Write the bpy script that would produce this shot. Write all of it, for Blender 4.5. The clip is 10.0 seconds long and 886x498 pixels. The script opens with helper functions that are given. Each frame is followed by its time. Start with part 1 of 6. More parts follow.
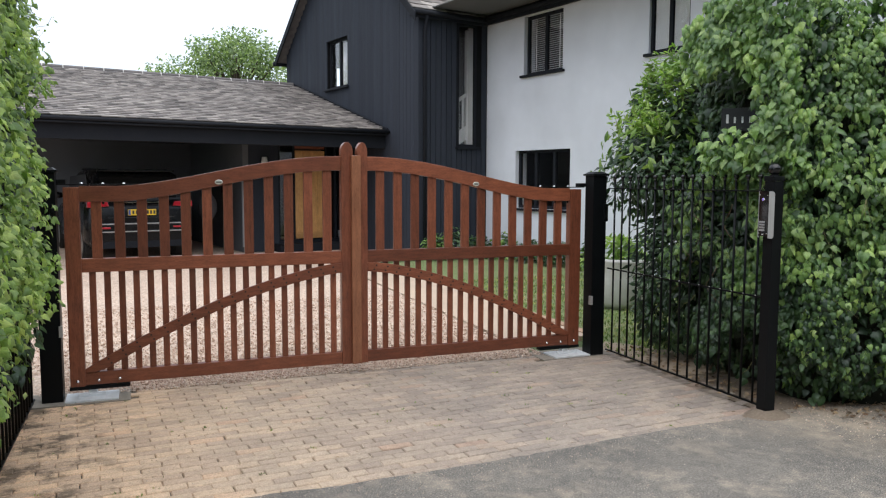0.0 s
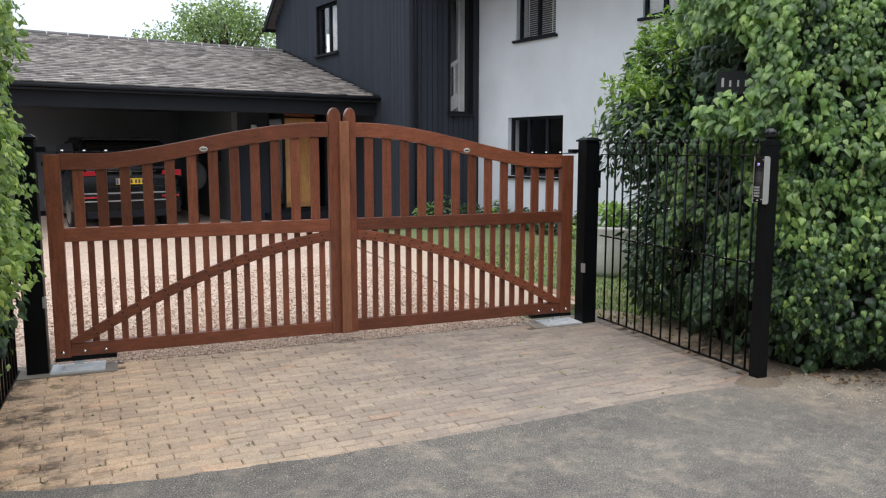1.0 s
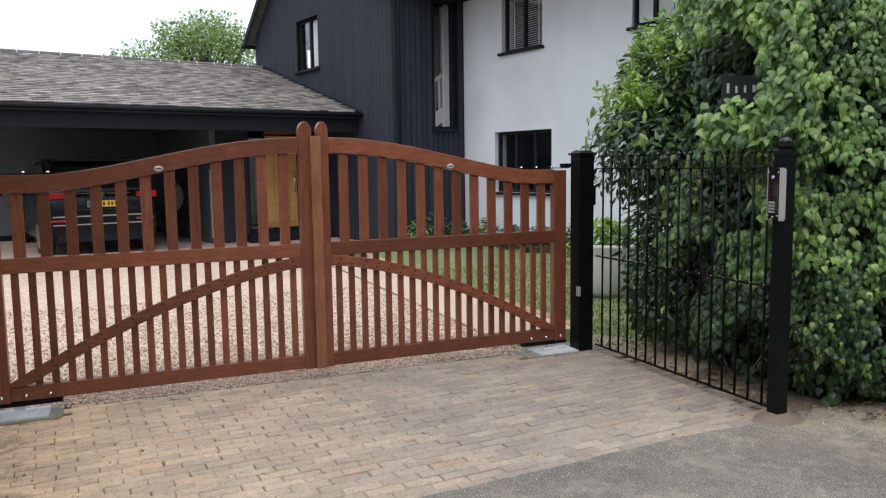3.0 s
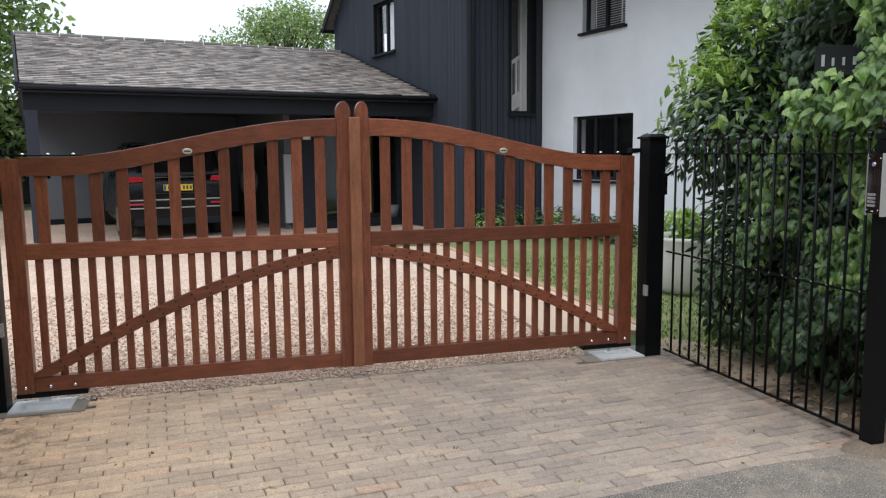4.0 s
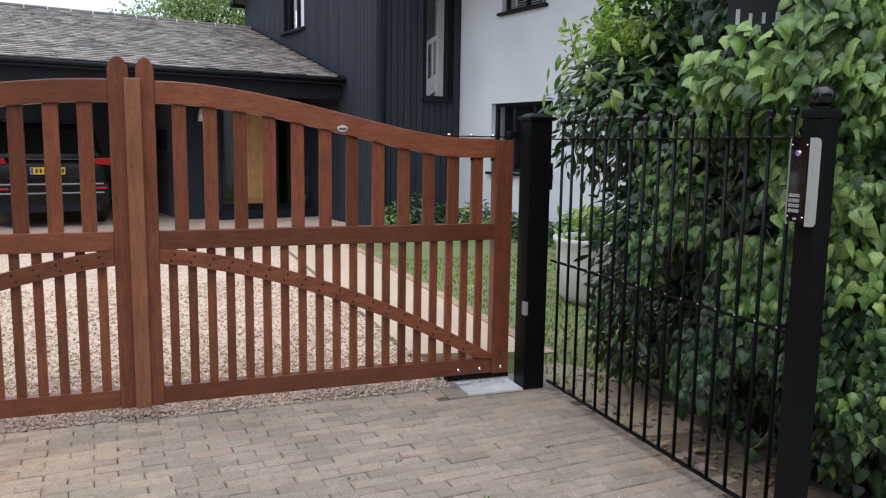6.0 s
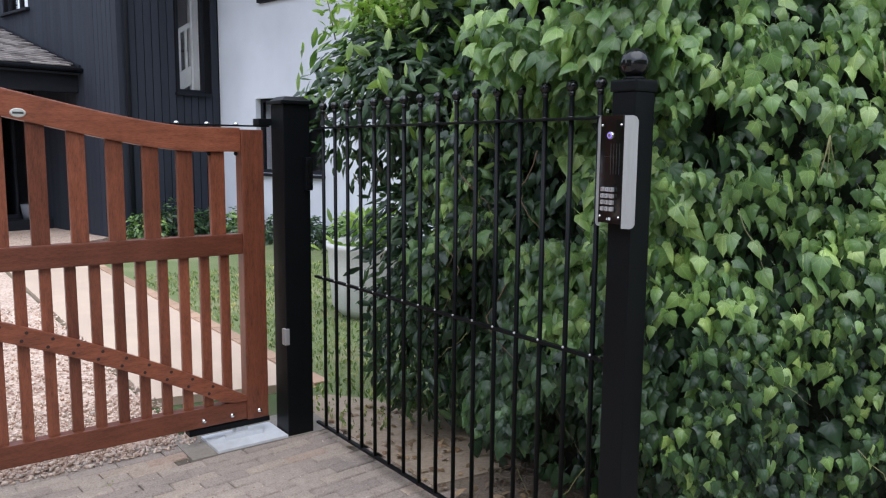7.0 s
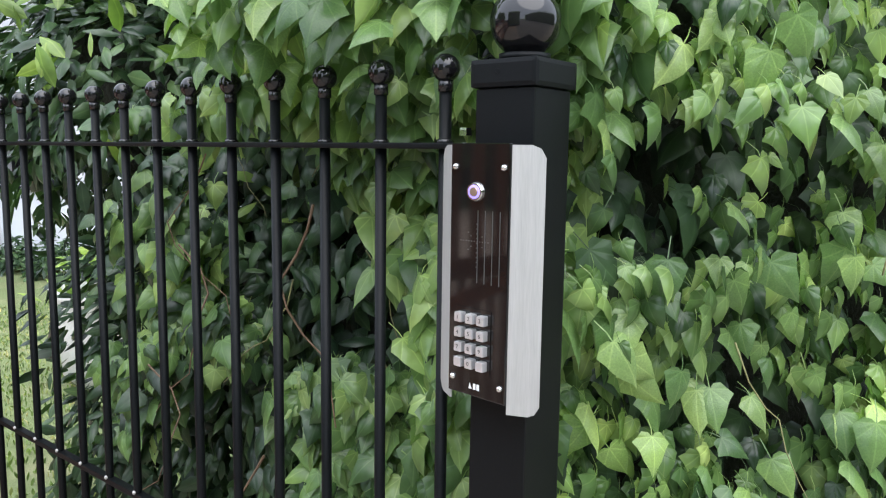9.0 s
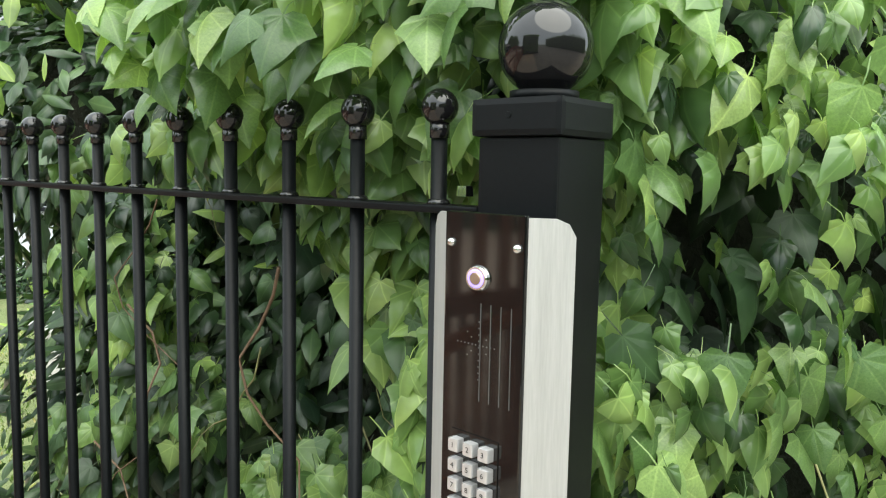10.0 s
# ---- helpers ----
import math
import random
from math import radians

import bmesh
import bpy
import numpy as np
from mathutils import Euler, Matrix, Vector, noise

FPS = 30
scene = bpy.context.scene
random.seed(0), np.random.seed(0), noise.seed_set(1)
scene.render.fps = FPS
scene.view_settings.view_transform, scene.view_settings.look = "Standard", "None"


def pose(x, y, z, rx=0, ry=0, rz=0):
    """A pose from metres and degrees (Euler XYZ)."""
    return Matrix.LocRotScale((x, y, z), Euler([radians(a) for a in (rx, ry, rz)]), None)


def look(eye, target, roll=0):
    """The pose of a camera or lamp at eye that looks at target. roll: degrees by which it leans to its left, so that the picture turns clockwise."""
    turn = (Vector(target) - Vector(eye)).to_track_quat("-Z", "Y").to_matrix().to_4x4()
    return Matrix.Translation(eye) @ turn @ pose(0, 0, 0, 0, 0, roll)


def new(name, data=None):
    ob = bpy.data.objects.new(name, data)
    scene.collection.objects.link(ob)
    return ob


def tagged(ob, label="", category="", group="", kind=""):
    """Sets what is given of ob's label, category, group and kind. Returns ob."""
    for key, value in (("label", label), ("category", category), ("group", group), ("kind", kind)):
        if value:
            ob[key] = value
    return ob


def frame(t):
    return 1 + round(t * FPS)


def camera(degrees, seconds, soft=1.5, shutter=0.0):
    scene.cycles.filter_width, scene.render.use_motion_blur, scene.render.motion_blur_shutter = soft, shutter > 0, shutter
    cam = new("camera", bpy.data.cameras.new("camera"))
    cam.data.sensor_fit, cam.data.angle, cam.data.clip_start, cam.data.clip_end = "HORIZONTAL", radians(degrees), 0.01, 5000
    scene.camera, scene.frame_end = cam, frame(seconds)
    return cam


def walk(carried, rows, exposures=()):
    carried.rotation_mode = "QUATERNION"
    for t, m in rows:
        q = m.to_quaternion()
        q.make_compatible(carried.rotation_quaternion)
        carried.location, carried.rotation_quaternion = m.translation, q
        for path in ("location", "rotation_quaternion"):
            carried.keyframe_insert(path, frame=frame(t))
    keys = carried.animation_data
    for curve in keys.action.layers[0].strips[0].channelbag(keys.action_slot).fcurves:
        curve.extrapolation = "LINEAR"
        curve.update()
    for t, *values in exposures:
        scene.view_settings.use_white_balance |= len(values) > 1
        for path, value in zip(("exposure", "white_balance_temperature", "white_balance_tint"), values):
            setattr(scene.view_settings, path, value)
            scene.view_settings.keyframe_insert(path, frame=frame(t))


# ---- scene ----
cam = camera(60.1, 10.0, 1.2)
PATH = [
    (0, (0.248, 0.333, 1.578), (0.973, 2.189, 1.401), 0.2),
    (0.5, (0.279, 0.346, 1.57), (1.008, 2.199, 1.378), 0.4),
    (1, (0.301, 0.406, 1.561), (1.039, 2.247, 1.303), 0.0),
    (1.5, (0.33, 0.597, 1.549), (1.091, 2.422, 1.253), -0.5),
    (2, (0.339, 0.739, 1.568), (1.14, 2.556, 1.326), -0.9),
    (3.3, (0.656, 0.959, 1.553), (1.385, 2.81, 1.34), -0.5),
    (3.5, (0.744, 1.031, 1.556), (1.427, 2.896, 1.325), -0.3),
    (4, (0.969, 1.238, 1.534), (1.521, 3.144, 1.287), -0.5),
    (4.5, (1.191, 1.404, 1.538), (1.613, 3.344, 1.298), 0.2),
    (5, (1.505, 1.625, 1.513), (1.841, 3.583, 1.281), 0.9),
    (5.2, (1.609, 1.728, 1.507), (1.939, 3.687, 1.271), 1.3),
    (6.3, (2.074, 2.363, 1.44), (2.935, 4.15, 1.182), 0.5),
    (6.5, (2.165, 2.505, 1.421), (3.119, 4.247, 1.185), 0.3),
    (7, (2.412, 2.841, 1.421), (3.597, 4.431, 1.164), 0.5),
    (7.5, (2.647, 3.155, 1.419), (4.061, 4.547, 1.17), 0.3),
    (8, (2.946, 3.38, 1.431), (4.441, 4.68, 1.156), -1.1),
    (8.5, (3.185, 3.547, 1.466), (4.698, 4.825, 1.184), -0.2),
    (9, (3.352, 3.759, 1.507), (4.897, 5.005, 1.26), 0.8),
    (9.5, (3.463, 3.873, 1.534), (5.042, 5.078, 1.301), 0.4),
    (10, (3.546, 3.903, 1.554), (5.089, 5.159, 1.351), 1.1),
]
walk(cam, [(t, look(eye, target, roll)) for t, eye, target, roll in PATH], [(0, 0.36, 6150, 10), (5, 0.32, 6150, 10), (6.5, 0.39, 5850, 11), (7.5, 0.98, 5700, 16), (8.5, 1.38, 5800, 16), (9.5, 1.44, 6300, 5), (10, 1.62, 6550, 2)])
# ---- world, sun, exposure ----
world = bpy.data.worlds.new("overcast_sky")
scene.world = world
world.use_nodes = True
wn = world.node_tree
CLOUD = 9.8
sky = wn.nodes.new("ShaderNodeTexSky")
sky.sky_type, sky.sun_disc = "NISHITA", False
sky.sun_elevation, sky.sun_rotation = radians(62), radians(210)
# cloud cover: a bright grey-white layer over most of the clear sky, a little brighter overhead
up = wn.nodes.new("ShaderNodeTexCoord")
sep = wn.nodes.new("ShaderNodeSeparateXYZ")
wn.links.new(up.outputs["Generated"], sep.inputs[0])
cloud = wn.nodes.new("ShaderNodeValToRGB")
cloud.color_ramp.elements[0].position, cloud.color_ramp.elements[0].color = 0.0, (0.60, 0.64, 0.69, 1)
cloud.color_ramp.elements[1].position, cloud.color_ramp.elements[1].color = 0.9, (0.95, 0.97, 1.0, 1)
wn.links.new(sep.outputs[2], cloud.inputs[0])
lift = wn.nodes.new("ShaderNodeMix")
lift.data_type, lift.blend_type = "RGBA", "MULTIPLY"
lift.inputs[0].default_value, lift.inputs[7].default_value = 1.0, (CLOUD, CLOUD, CLOUD, 1)
wn.links.new(cloud.outputs[0], lift.inputs[6])
cover_mix = wn.nodes.new("ShaderNodeMix")
cover_mix.data_type = "RGBA"
cover_mix.inputs[0].default_value = 0.85
wn.links.new(sky.outputs[0], cover_mix.inputs[6])
wn.links.new(lift.outputs[2], cover_mix.inputs[7])
wn.links.new(cover_mix.outputs[2], wn.nodes["Background"].inputs[0])
wn.nodes["Background"].inputs[1].default_value = 0.15
sun = new("sun", bpy.data.lights.new("sun", "SUN"))
sun.data.energy, sun.data.angle, sun.data.color = 1.3, radians(70), (1.0, 0.93, 0.83)
sun.matrix_world = look((-3.5, -6, 13), (0, 0, 0))

rng = np.random.default_rng(7)
rnd = random.Random(11)


# ---- materials ----
def node_mat(name):
    m = bpy.data.materials.new(name)
    m.use_nodes = True
    return m, m.node_tree, m.node_tree.nodes["Principled BSDF"]


def ramp_node(nt, src, stops):
    r = nt.nodes.new("ShaderNodeValToRGB")
    while len(r.color_ramp.elements) < len(stops):
        r.color_ramp.elements.new(0.5)
    for el, (p, c) in zip(r.color_ramp.elements, stops):
        el.position, el.color = p, (*c, 1)
    nt.links.new(src, r.inputs[0])
    return r.outputs[0]


def noise_node(nt, vec, scale, detail=4.0, rough=0.6):
    n = nt.nodes.new("ShaderNodeTexNoise")
    n.inputs["Scale"].default_value, n.inputs["Detail"].default_value, n.inputs["Roughness"].default_value = scale, detail, rough
    if vec:
        nt.links.new(vec, n.inputs["Vector"])
    return n.outputs["Fac"]


def mix_col(nt, fac, a, b, mode="MIX"):
    m = nt.nodes.new("ShaderNodeMix")
    m.data_type, m.blend_type = "RGBA", mode
    for value, socket in ((fac, m.inputs[0]), (a, m.inputs[6]), (b, m.inputs[7])):
        if isinstance(value, (int, float)):
            socket.default_value = value
        elif isinstance(value, tuple):
            socket.default_value = (*value, 1)
        else:
            nt.links.new(value, socket)
    return m.outputs[2]


def bump_to(nt, b, height, strength, distance):
    n = nt.nodes.new("ShaderNodeBump")
    n.inputs["Strength"].default_value, n.inputs["Distance"].default_value = strength, distance
    nt.links.new(height, n.inputs["Height"])
    nt.links.new(n.outputs[0], b.inputs["Normal"])


def coords(nt, stretch=(1, 1, 1)):
    tc = nt.nodes.new("ShaderNodeTexCoord")
    mp = nt.nodes.new("ShaderNodeMapping")
    mp.inputs["Scale"].default_value = stretch
    nt.links.new(tc.outputs["Object"], mp.inputs["Vector"])
    return mp.outputs[0]


def object_random(nt):
    return nt.nodes.new("ShaderNodeObjectInfo").outputs["Random"]


def island_random(nt):
    return nt.nodes.new("ShaderNodeNewGeometry").outputs["Random Per Island"]


def surface(name, dark, light, fine=60.0, coarse=3.0, rough=0.6, metal=0.0, bump=0.2, depth=0.002, spread=0.35, stretch=(1, 1, 1), per_object=0.0, coat=0.0):
    """A surface with fine grain, coarse staining and relief."""
    m, nt, b = node_mat(name)
    vec = coords(nt, stretch)
    grain, stain = noise_node(nt, vec, fine, 5), noise_node(nt, vec, coarse, 3)
    col = ramp_node(nt, grain, ((0.5 - spread / 2, dark), (0.5 + spread / 2, light)))
    mid = tuple((p + q) / 2 for p, q in zip(dark, light))
    stained = ramp_node(nt, stain, ((0.3, tuple(0.8 * c for c in mid)), (0.7, tuple(1.15 * c for c in mid))))
    col = mix_col(nt, 0.45, col, stained)
    if per_object:
        r = ramp_node(nt, object_random(nt), ((0.0, (1 - per_object,) * 3), (1.0, (1 + per_object,) * 3)))
        col = mix_col(nt, 1.0, col, r, "MULTIPLY")
    nt.links.new(col, b.inputs["Base Color"])
    rr = ramp_node(nt, stain, ((0.3, (rough * 0.85,) * 3), (0.7, (min(1, rough * 1.15),) * 3)))
    nt.links.new(rr, b.inputs["Roughness"])
    b.inputs["Metallic"].default_value = metal
    b.inputs["Coat Weight"].default_value = coat
    if bump:
        bump_to(nt, b, grain, bump, depth)
    return m


def wood(name, dark, light, stretch):
    """Stained hardwood with long grain, open pores and slight shifts from piece to piece."""
    m, nt, b = node_mat(name)
    vec = coords(nt, stretch)
    grain, pores = noise_node(nt, vec, 9, 6, 0.65), noise_node(nt, vec, 60, 3)
    patch = noise_node(nt, coords(nt), 5, 2)
    col = ramp_node(nt, grain, ((0.3, dark), (0.5, tuple((p + q) / 2 for p, q in zip(dark, light))), (0.72, light)))
    col = mix_col(nt, 0.35, col, ramp_node(nt, pores, ((0.35, tuple(0.55 * c for c in dark)), (0.55, light))))
    col = mix_col(nt, 1.0, col, ramp_node(nt, patch, ((0.3, (0.86, 0.84, 0.82)), (0.7, (1.1, 1.08, 1.05)))), "MULTIPLY")
    col = mix_col(nt, 1.0, col, ramp_node(nt, object_random(nt), ((0.0, (0.62, 0.58, 0.56)), (0.5, (1.0, 0.98, 0.96)), (1.0, (1.22, 1.2, 1.16)))), "MULTIPLY")
    nt.links.new(col, b.inputs["Base Color"])
    b.inputs["Roughness"].default_value = 0.38
    b.inputs["Coat Weight"].default_value = 0.15
    bump_to(nt, b, pores, 0.25, 0.0006)
    return m


def leaf_mat(name, stops, gloss=0.4, through_light=0.25):
    """Leaf with a colour of its own for each blade, pale ribs left to the shape, and some light coming through."""
    m, nt, b = node_mat(name)
    info = nt.nodes.new("ShaderNodeObjectInfo").outputs["Random"]
    isl = island_random(nt)
    add = nt.nodes.new("ShaderNodeMath")
    add.operation = "ADD"
    nt.links.new(info, add.inputs[0]), nt.links.new(isl, add.inputs[1])
    fr = nt.nodes.new("ShaderNodeMath")
    fr.operation = "FRACT"
    nt.links.new(add.outputs[0], fr.inputs[0])
    col = ramp_node(nt, fr.outputs[0], stops)
    mottle = noise_node(nt, coords(nt), 25, 3)
    age = noise_node(nt, nt.nodes.new("ShaderNodeNewGeometry").outputs["Position"], 4.5, 3)
    col = mix_col(nt, 1.0, col, ramp_node(nt, age, ((0.34, (0.6, 0.64, 0.68)), (0.5, (1.0, 1.0, 1.0)), (0.64, (1.5, 1.42, 1.25)))), "MULTIPLY")
    blade = nt.nodes.new("ShaderNodeAttribute")
    blade.attribute_name = "blade"
    sep = nt.nodes.new("ShaderNodeSeparateXYZ")
    nt.links.new(blade.outputs["Vector"], sep.inputs[0])

    def calc(op, a, c=0.0):
        q = nt.nodes.new("ShaderNodeMath")
        q.operation = op
        for value, socket in ((a, q.inputs[0]), (c, q.inputs[1])):
            if isinstance(value, (int, float)):
                socket.default_value = value
            else:
                nt.links.new(value, socket)
        return q.outputs[0]
    ax = calc("ABSOLUTE", sep.outputs[0])
    near = ax
    for turn in (0.75, 1.5):
        line = calc("ADD", calc("MULTIPLY", ax, math.cos(turn)), calc("MULTIPLY", sep.outputs[1], math.sin(turn)))
        near = calc("MINIMUM", near, calc("ABSOLUTE", line))
    vein = ramp_node(nt, near, ((0.004, (0.5, 0.5, 0.5)), (0.024, (0, 0, 0))))
    col = mix_col(nt, vein, col, mix_col(nt, 1.0, col, (1.8, 1.6, 1.7), "MULTIPLY"))
    col = mix_col(nt, 1.0, col, ramp_node(nt, mottle, ((0.3, (0.8, 0.82, 0.8)), (0.7, (1.15, 1.12, 1.1)))), "MULTIPLY")
    nt.links.new(col, b.inputs["Base Color"])
    b.inputs["Roughness"].default_value = gloss
    tr = nt.nodes.new("ShaderNodeBsdfTranslucent")
    bright = mix_col(nt, 1.0, col, (1.25, 1.45, 0.7), "MULTIPLY")
    nt.links.new(bright, tr.inputs["Color"])
    mx = nt.nodes.new("ShaderNodeMixShader")
    mx.inputs[0].default_value = through_light
    nt.links.new(b.outputs[0], mx.inputs[1]), nt.links.new(tr.outputs[0], mx.inputs[2])
    nt.links.new(mx.outputs[0], nt.nodes["Material Output"].inputs[0])
    bump_to(nt, b, calc("ADD", calc("MULTIPLY", mottle, 0.05), calc("MINIMUM", near, 0.12)), 0.5, 0.012)
    return m


WOOD_V = wood("stained_hardwood_upright", (0.095, 0.027, 0.014), (0.29, 0.096, 0.05), (6, 6, 0.7))
WOOD_H = wood("stained_hardwood_level", (0.095, 0.027, 0.014), (0.29, 0.096, 0.05), (0.7, 6, 6))
WOOD_COVER = wood("pale_hardwood_strip", (0.20, 0.078, 0.04), (0.36, 0.155, 0.082), (6, 6, 0.7))
PLUG = surface("dark_wood_plug", (0.022, 0.009, 0.007), (0.04, 0.016, 0.011), rough=0.6)
GLOSS = surface("black_gloss_casting", (0.007, 0.007, 0.008), (0.010, 0.010, 0.011), rough=0.06, bump=0.0)
GLOSS.node_tree.nodes["Principled BSDF"].inputs["Specular IOR Level"].default_value = 0.5
BLACK = surface("black_gloss_powder_coat", (0.0033, 0.0040, 0.0047), (0.0058, 0.0068, 0.0078), fine=220, coarse=5, rough=0.42, bump=0.05, depth=0.0006)
BLACK.node_tree.nodes["Principled BSDF"].inputs["Specular IOR Level"].default_value = 0.14
STEEL = surface("brushed_stainless", (0.40, 0.395, 0.385), (0.50, 0.495, 0.48), fine=60, coarse=6, rough=0.45, metal=0.35, bump=0.02, depth=0.0003, stretch=(12, 12, 0.6))
GALV = surface("galvanised_plate", (0.60, 0.62, 0.64), (0.72, 0.74, 0.76), fine=30, coarse=8, rough=0.5, metal=0.2, bump=0.1)
CHROME = surface("polished_steel", (0.70, 0.70, 0.70), (0.85, 0.85, 0.85), rough=0.15, metal=1.0, bump=0.0)
ACRYLIC = surface("black_acrylic", (0.005, 0.005, 0.005), (0.008, 0.008, 0.008), rough=0.06, bump=0.0, coat=0.1)
SLOT = surface("dark_speaker_slot", (0.05, 0.05, 0.05), (0.09, 0.09, 0.09), rough=0.5, bump=0.0)
INK = surface("dark_engraving", (0.03, 0.03, 0.03), (0.05, 0.05, 0.05), rough=0.7, bump=0.0)
WHITE_INK = surface("white_lettering", (0.72, 0.72, 0.72), (0.8, 0.8, 0.8), rough=0.5, bump=0.0)
SLATE_SIGN = surface("dark_slate_sign", (0.008, 0.009, 0.010), (0.014, 0.015, 0.017), rough=0.5)
RENDER_WHITE = surface("white_render", (0.60, 0.62, 0.67), (0.67, 0.69, 0.735), fine=90, coarse=0.9, rough=0.85, bump=0.3, depth=0.003)
BOARD = surface("black_stained_board", (0.024, 0.028, 0.038), (0.036, 0.041, 0.054), fine=24, coarse=2, rough=0.75, bump=0.2, stretch=(4, 4, 0.35), per_object=0.12)
BOARD_BACK = surface("black_board_shadow_gap", (0.004, 0.004, 0.005), (0.007, 0.007, 0.008), rough=0.8)
DARK_PAINT = surface("anthracite_paint", (0.009, 0.010, 0.014), (0.014, 0.016, 0.021), rough=0.7)
for m in (BOARD, BOARD_BACK, DARK_PAINT):
    m.node_tree.nodes["Principled BSDF"].inputs["Specular IOR Level"].default_value = 0.2
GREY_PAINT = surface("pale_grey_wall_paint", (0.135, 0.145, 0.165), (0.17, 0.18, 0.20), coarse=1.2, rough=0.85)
# paler grey with ground bounce light put into the colour
BOUNCE_LIT_PAINT = surface("bounce_lit_grey_paint", (0.34, 0.35, 0.37), (0.40, 0.41, 0.43), coarse=1.2, rough=0.8)
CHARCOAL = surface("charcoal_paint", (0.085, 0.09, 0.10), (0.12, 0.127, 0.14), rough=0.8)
WHITE_PAINT = surface("white_painted_timber", (0.72, 0.72, 0.71), (0.82, 0.82, 0.81), rough=0.4)
OAK = wood("oak_front_door", (0.42, 0.21, 0.07), (0.62, 0.36, 0.14), (6, 6, 0.6))
RIDGE = surface("ridge_tile", (0.10, 0.09, 0.09), (0.17, 0.155, 0.15), rough=0.8, per_object=0.2)
MORTAR = surface("pale_mortar", (0.5, 0.48, 0.45), (0.62, 0.6, 0.57), rough=0.9)
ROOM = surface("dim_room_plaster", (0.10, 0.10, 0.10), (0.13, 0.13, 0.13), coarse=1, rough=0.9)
BLIND = surface("white_blind_slat", (0.82, 0.82, 0.82), (0.88, 0.88, 0.88), rough=0.5)
TRUNK = surface("bark", (0.05, 0.038, 0.028), (0.12, 0.09, 0.065), fine=30, rough=0.9, bump=0.6, depth=0.01)
TWIG = surface("ivy_stem", (0.13, 0.12, 0.05), (0.24, 0.24, 0.10), rough=0.8)
BROWN_STEM = surface("brown_runner", (0.10, 0.06, 0.035), (0.20, 0.13, 0.08), rough=0.8)
SOIL = surface("dark_soil", (0.05, 0.036, 0.026), (0.11, 0.08, 0.058), fine=70, coarse=4, rough=0.95, bump=0.7, depth=0.02)
DRY_SOIL = surface("dry_soil", (0.13, 0.10, 0.072), (0.27, 0.21, 0.155), fine=70, coarse=4, rough=0.95, bump=0.7, depth=0.02)
BARE = surface("trodden_earth", (0.26, 0.20, 0.14), (0.44, 0.35, 0.26), fine=60, coarse=3, rough=0.95, bump=0.5, depth=0.01)
PLANTER = surface("pale_fibre_planter", (0.5, 0.5, 0.48), (0.62, 0.62, 0.59), fine=50, rough=0.8)
TYRE = surface("tyre_rubber", (0.012, 0.012, 0.012), (0.022, 0.022, 0.022), rough=0.8)
RIM = surface("alloy_rim", (0.4, 0.4, 0.41), (0.5, 0.5, 0.51), rough=0.3, metal=0.9, bump=0.0)
CAR_BLACK = surface("black_car_paint", (0.004, 0.0045, 0.0055), (0.006, 0.0065, 0.008), rough=0.26, bump=0.0)
CAR_BLACK.node_tree.nodes["Principled BSDF"].inputs["Specular IOR Level"].default_value = 0.24
CAR_WHITE = surface("white_car_paint", (0.70, 0.70, 0.70), (0.76, 0.76, 0.76), rough=0.15, bump=0.0, coat=1.0)
TAIL_RED = surface("red_tail_lamp", (0.36, 0.012, 0.022), (0.48, 0.02, 0.035), rough=0.1, bump=0.0, coat=1.0)
PLATE_YELLOW = surface("yellow_plate", (0.75, 0.48, 0.02), (0.82, 0.55, 0.03), rough=0.4, bump=0.0)
BLUE = surface("blue_band", (0.02, 0.06, 0.3), (0.03, 0.08, 0.35), rough=0.4, bump=0.0)
FABRIC = surface("grey_fabric", (0.04, 0.04, 0.045), (0.08, 0.08, 0.085), rough=0.95)
BRONZE_BADGE = surface("pale_enamel_badge", (0.55, 0.56, 0.5), (0.7, 0.7, 0.64), rough=0.35, metal=0.3)

IVY = leaf_mat("ivy_leaf", ((0.0, (0.027, 0.058, 0.026)), (0.3, (0.068, 0.13, 0.045)), (0.62, (0.128, 0.22, 0.068)), (0.88, (0.22, 0.335, 0.10)), (1.0, (0.34, 0.45, 0.15))), 0.27, 0.3)
# shaded and lit copies of the ivy leaf: light and shade put into the colour
IVY_SHADED = leaf_mat("shaded_ivy_leaf", ((0.0, (0.016, 0.034, 0.018)), (0.6, (0.038, 0.078, 0.032)), (1.0, (0.07, 0.135, 0.05))), 0.4, 0.15)
IVY_LIT = leaf_mat("lit_ivy_leaf", ((0.0, (0.07, 0.135, 0.048)), (0.4, (0.15, 0.26, 0.085)), (0.8, (0.25, 0.375, 0.125)), (1.0, (0.33, 0.45, 0.16))), 0.28, 0.34)
SHRUB = leaf_mat("shrub_leaf", ((0.0, (0.019, 0.042, 0.023)), (0.5, (0.043, 0.086, 0.039)), (1.0, (0.092, 0.162, 0.066))), 0.33, 0.25)
SHOOT = leaf_mat("young_shoot_leaf", ((0.0, (0.11, 0.21, 0.045)), (1.0, (0.27, 0.38, 0.10))), 0.4, 0.35)
HEDGE_L = leaf_mat("pale_hedge_leaf", ((0.0, (0.11, 0.195, 0.045)), (0.5, (0.27, 0.40, 0.095)), (1.0, (0.48, 0.58, 0.19))), 0.45, 0.35)
TREE_LEAF = leaf_mat("tree_leaf", ((0.0, (0.07, 0.12, 0.045)), (0.5, (0.155, 0.23, 0.085)), (1.0, (0.29, 0.38, 0.16))), 0.5, 0.35)
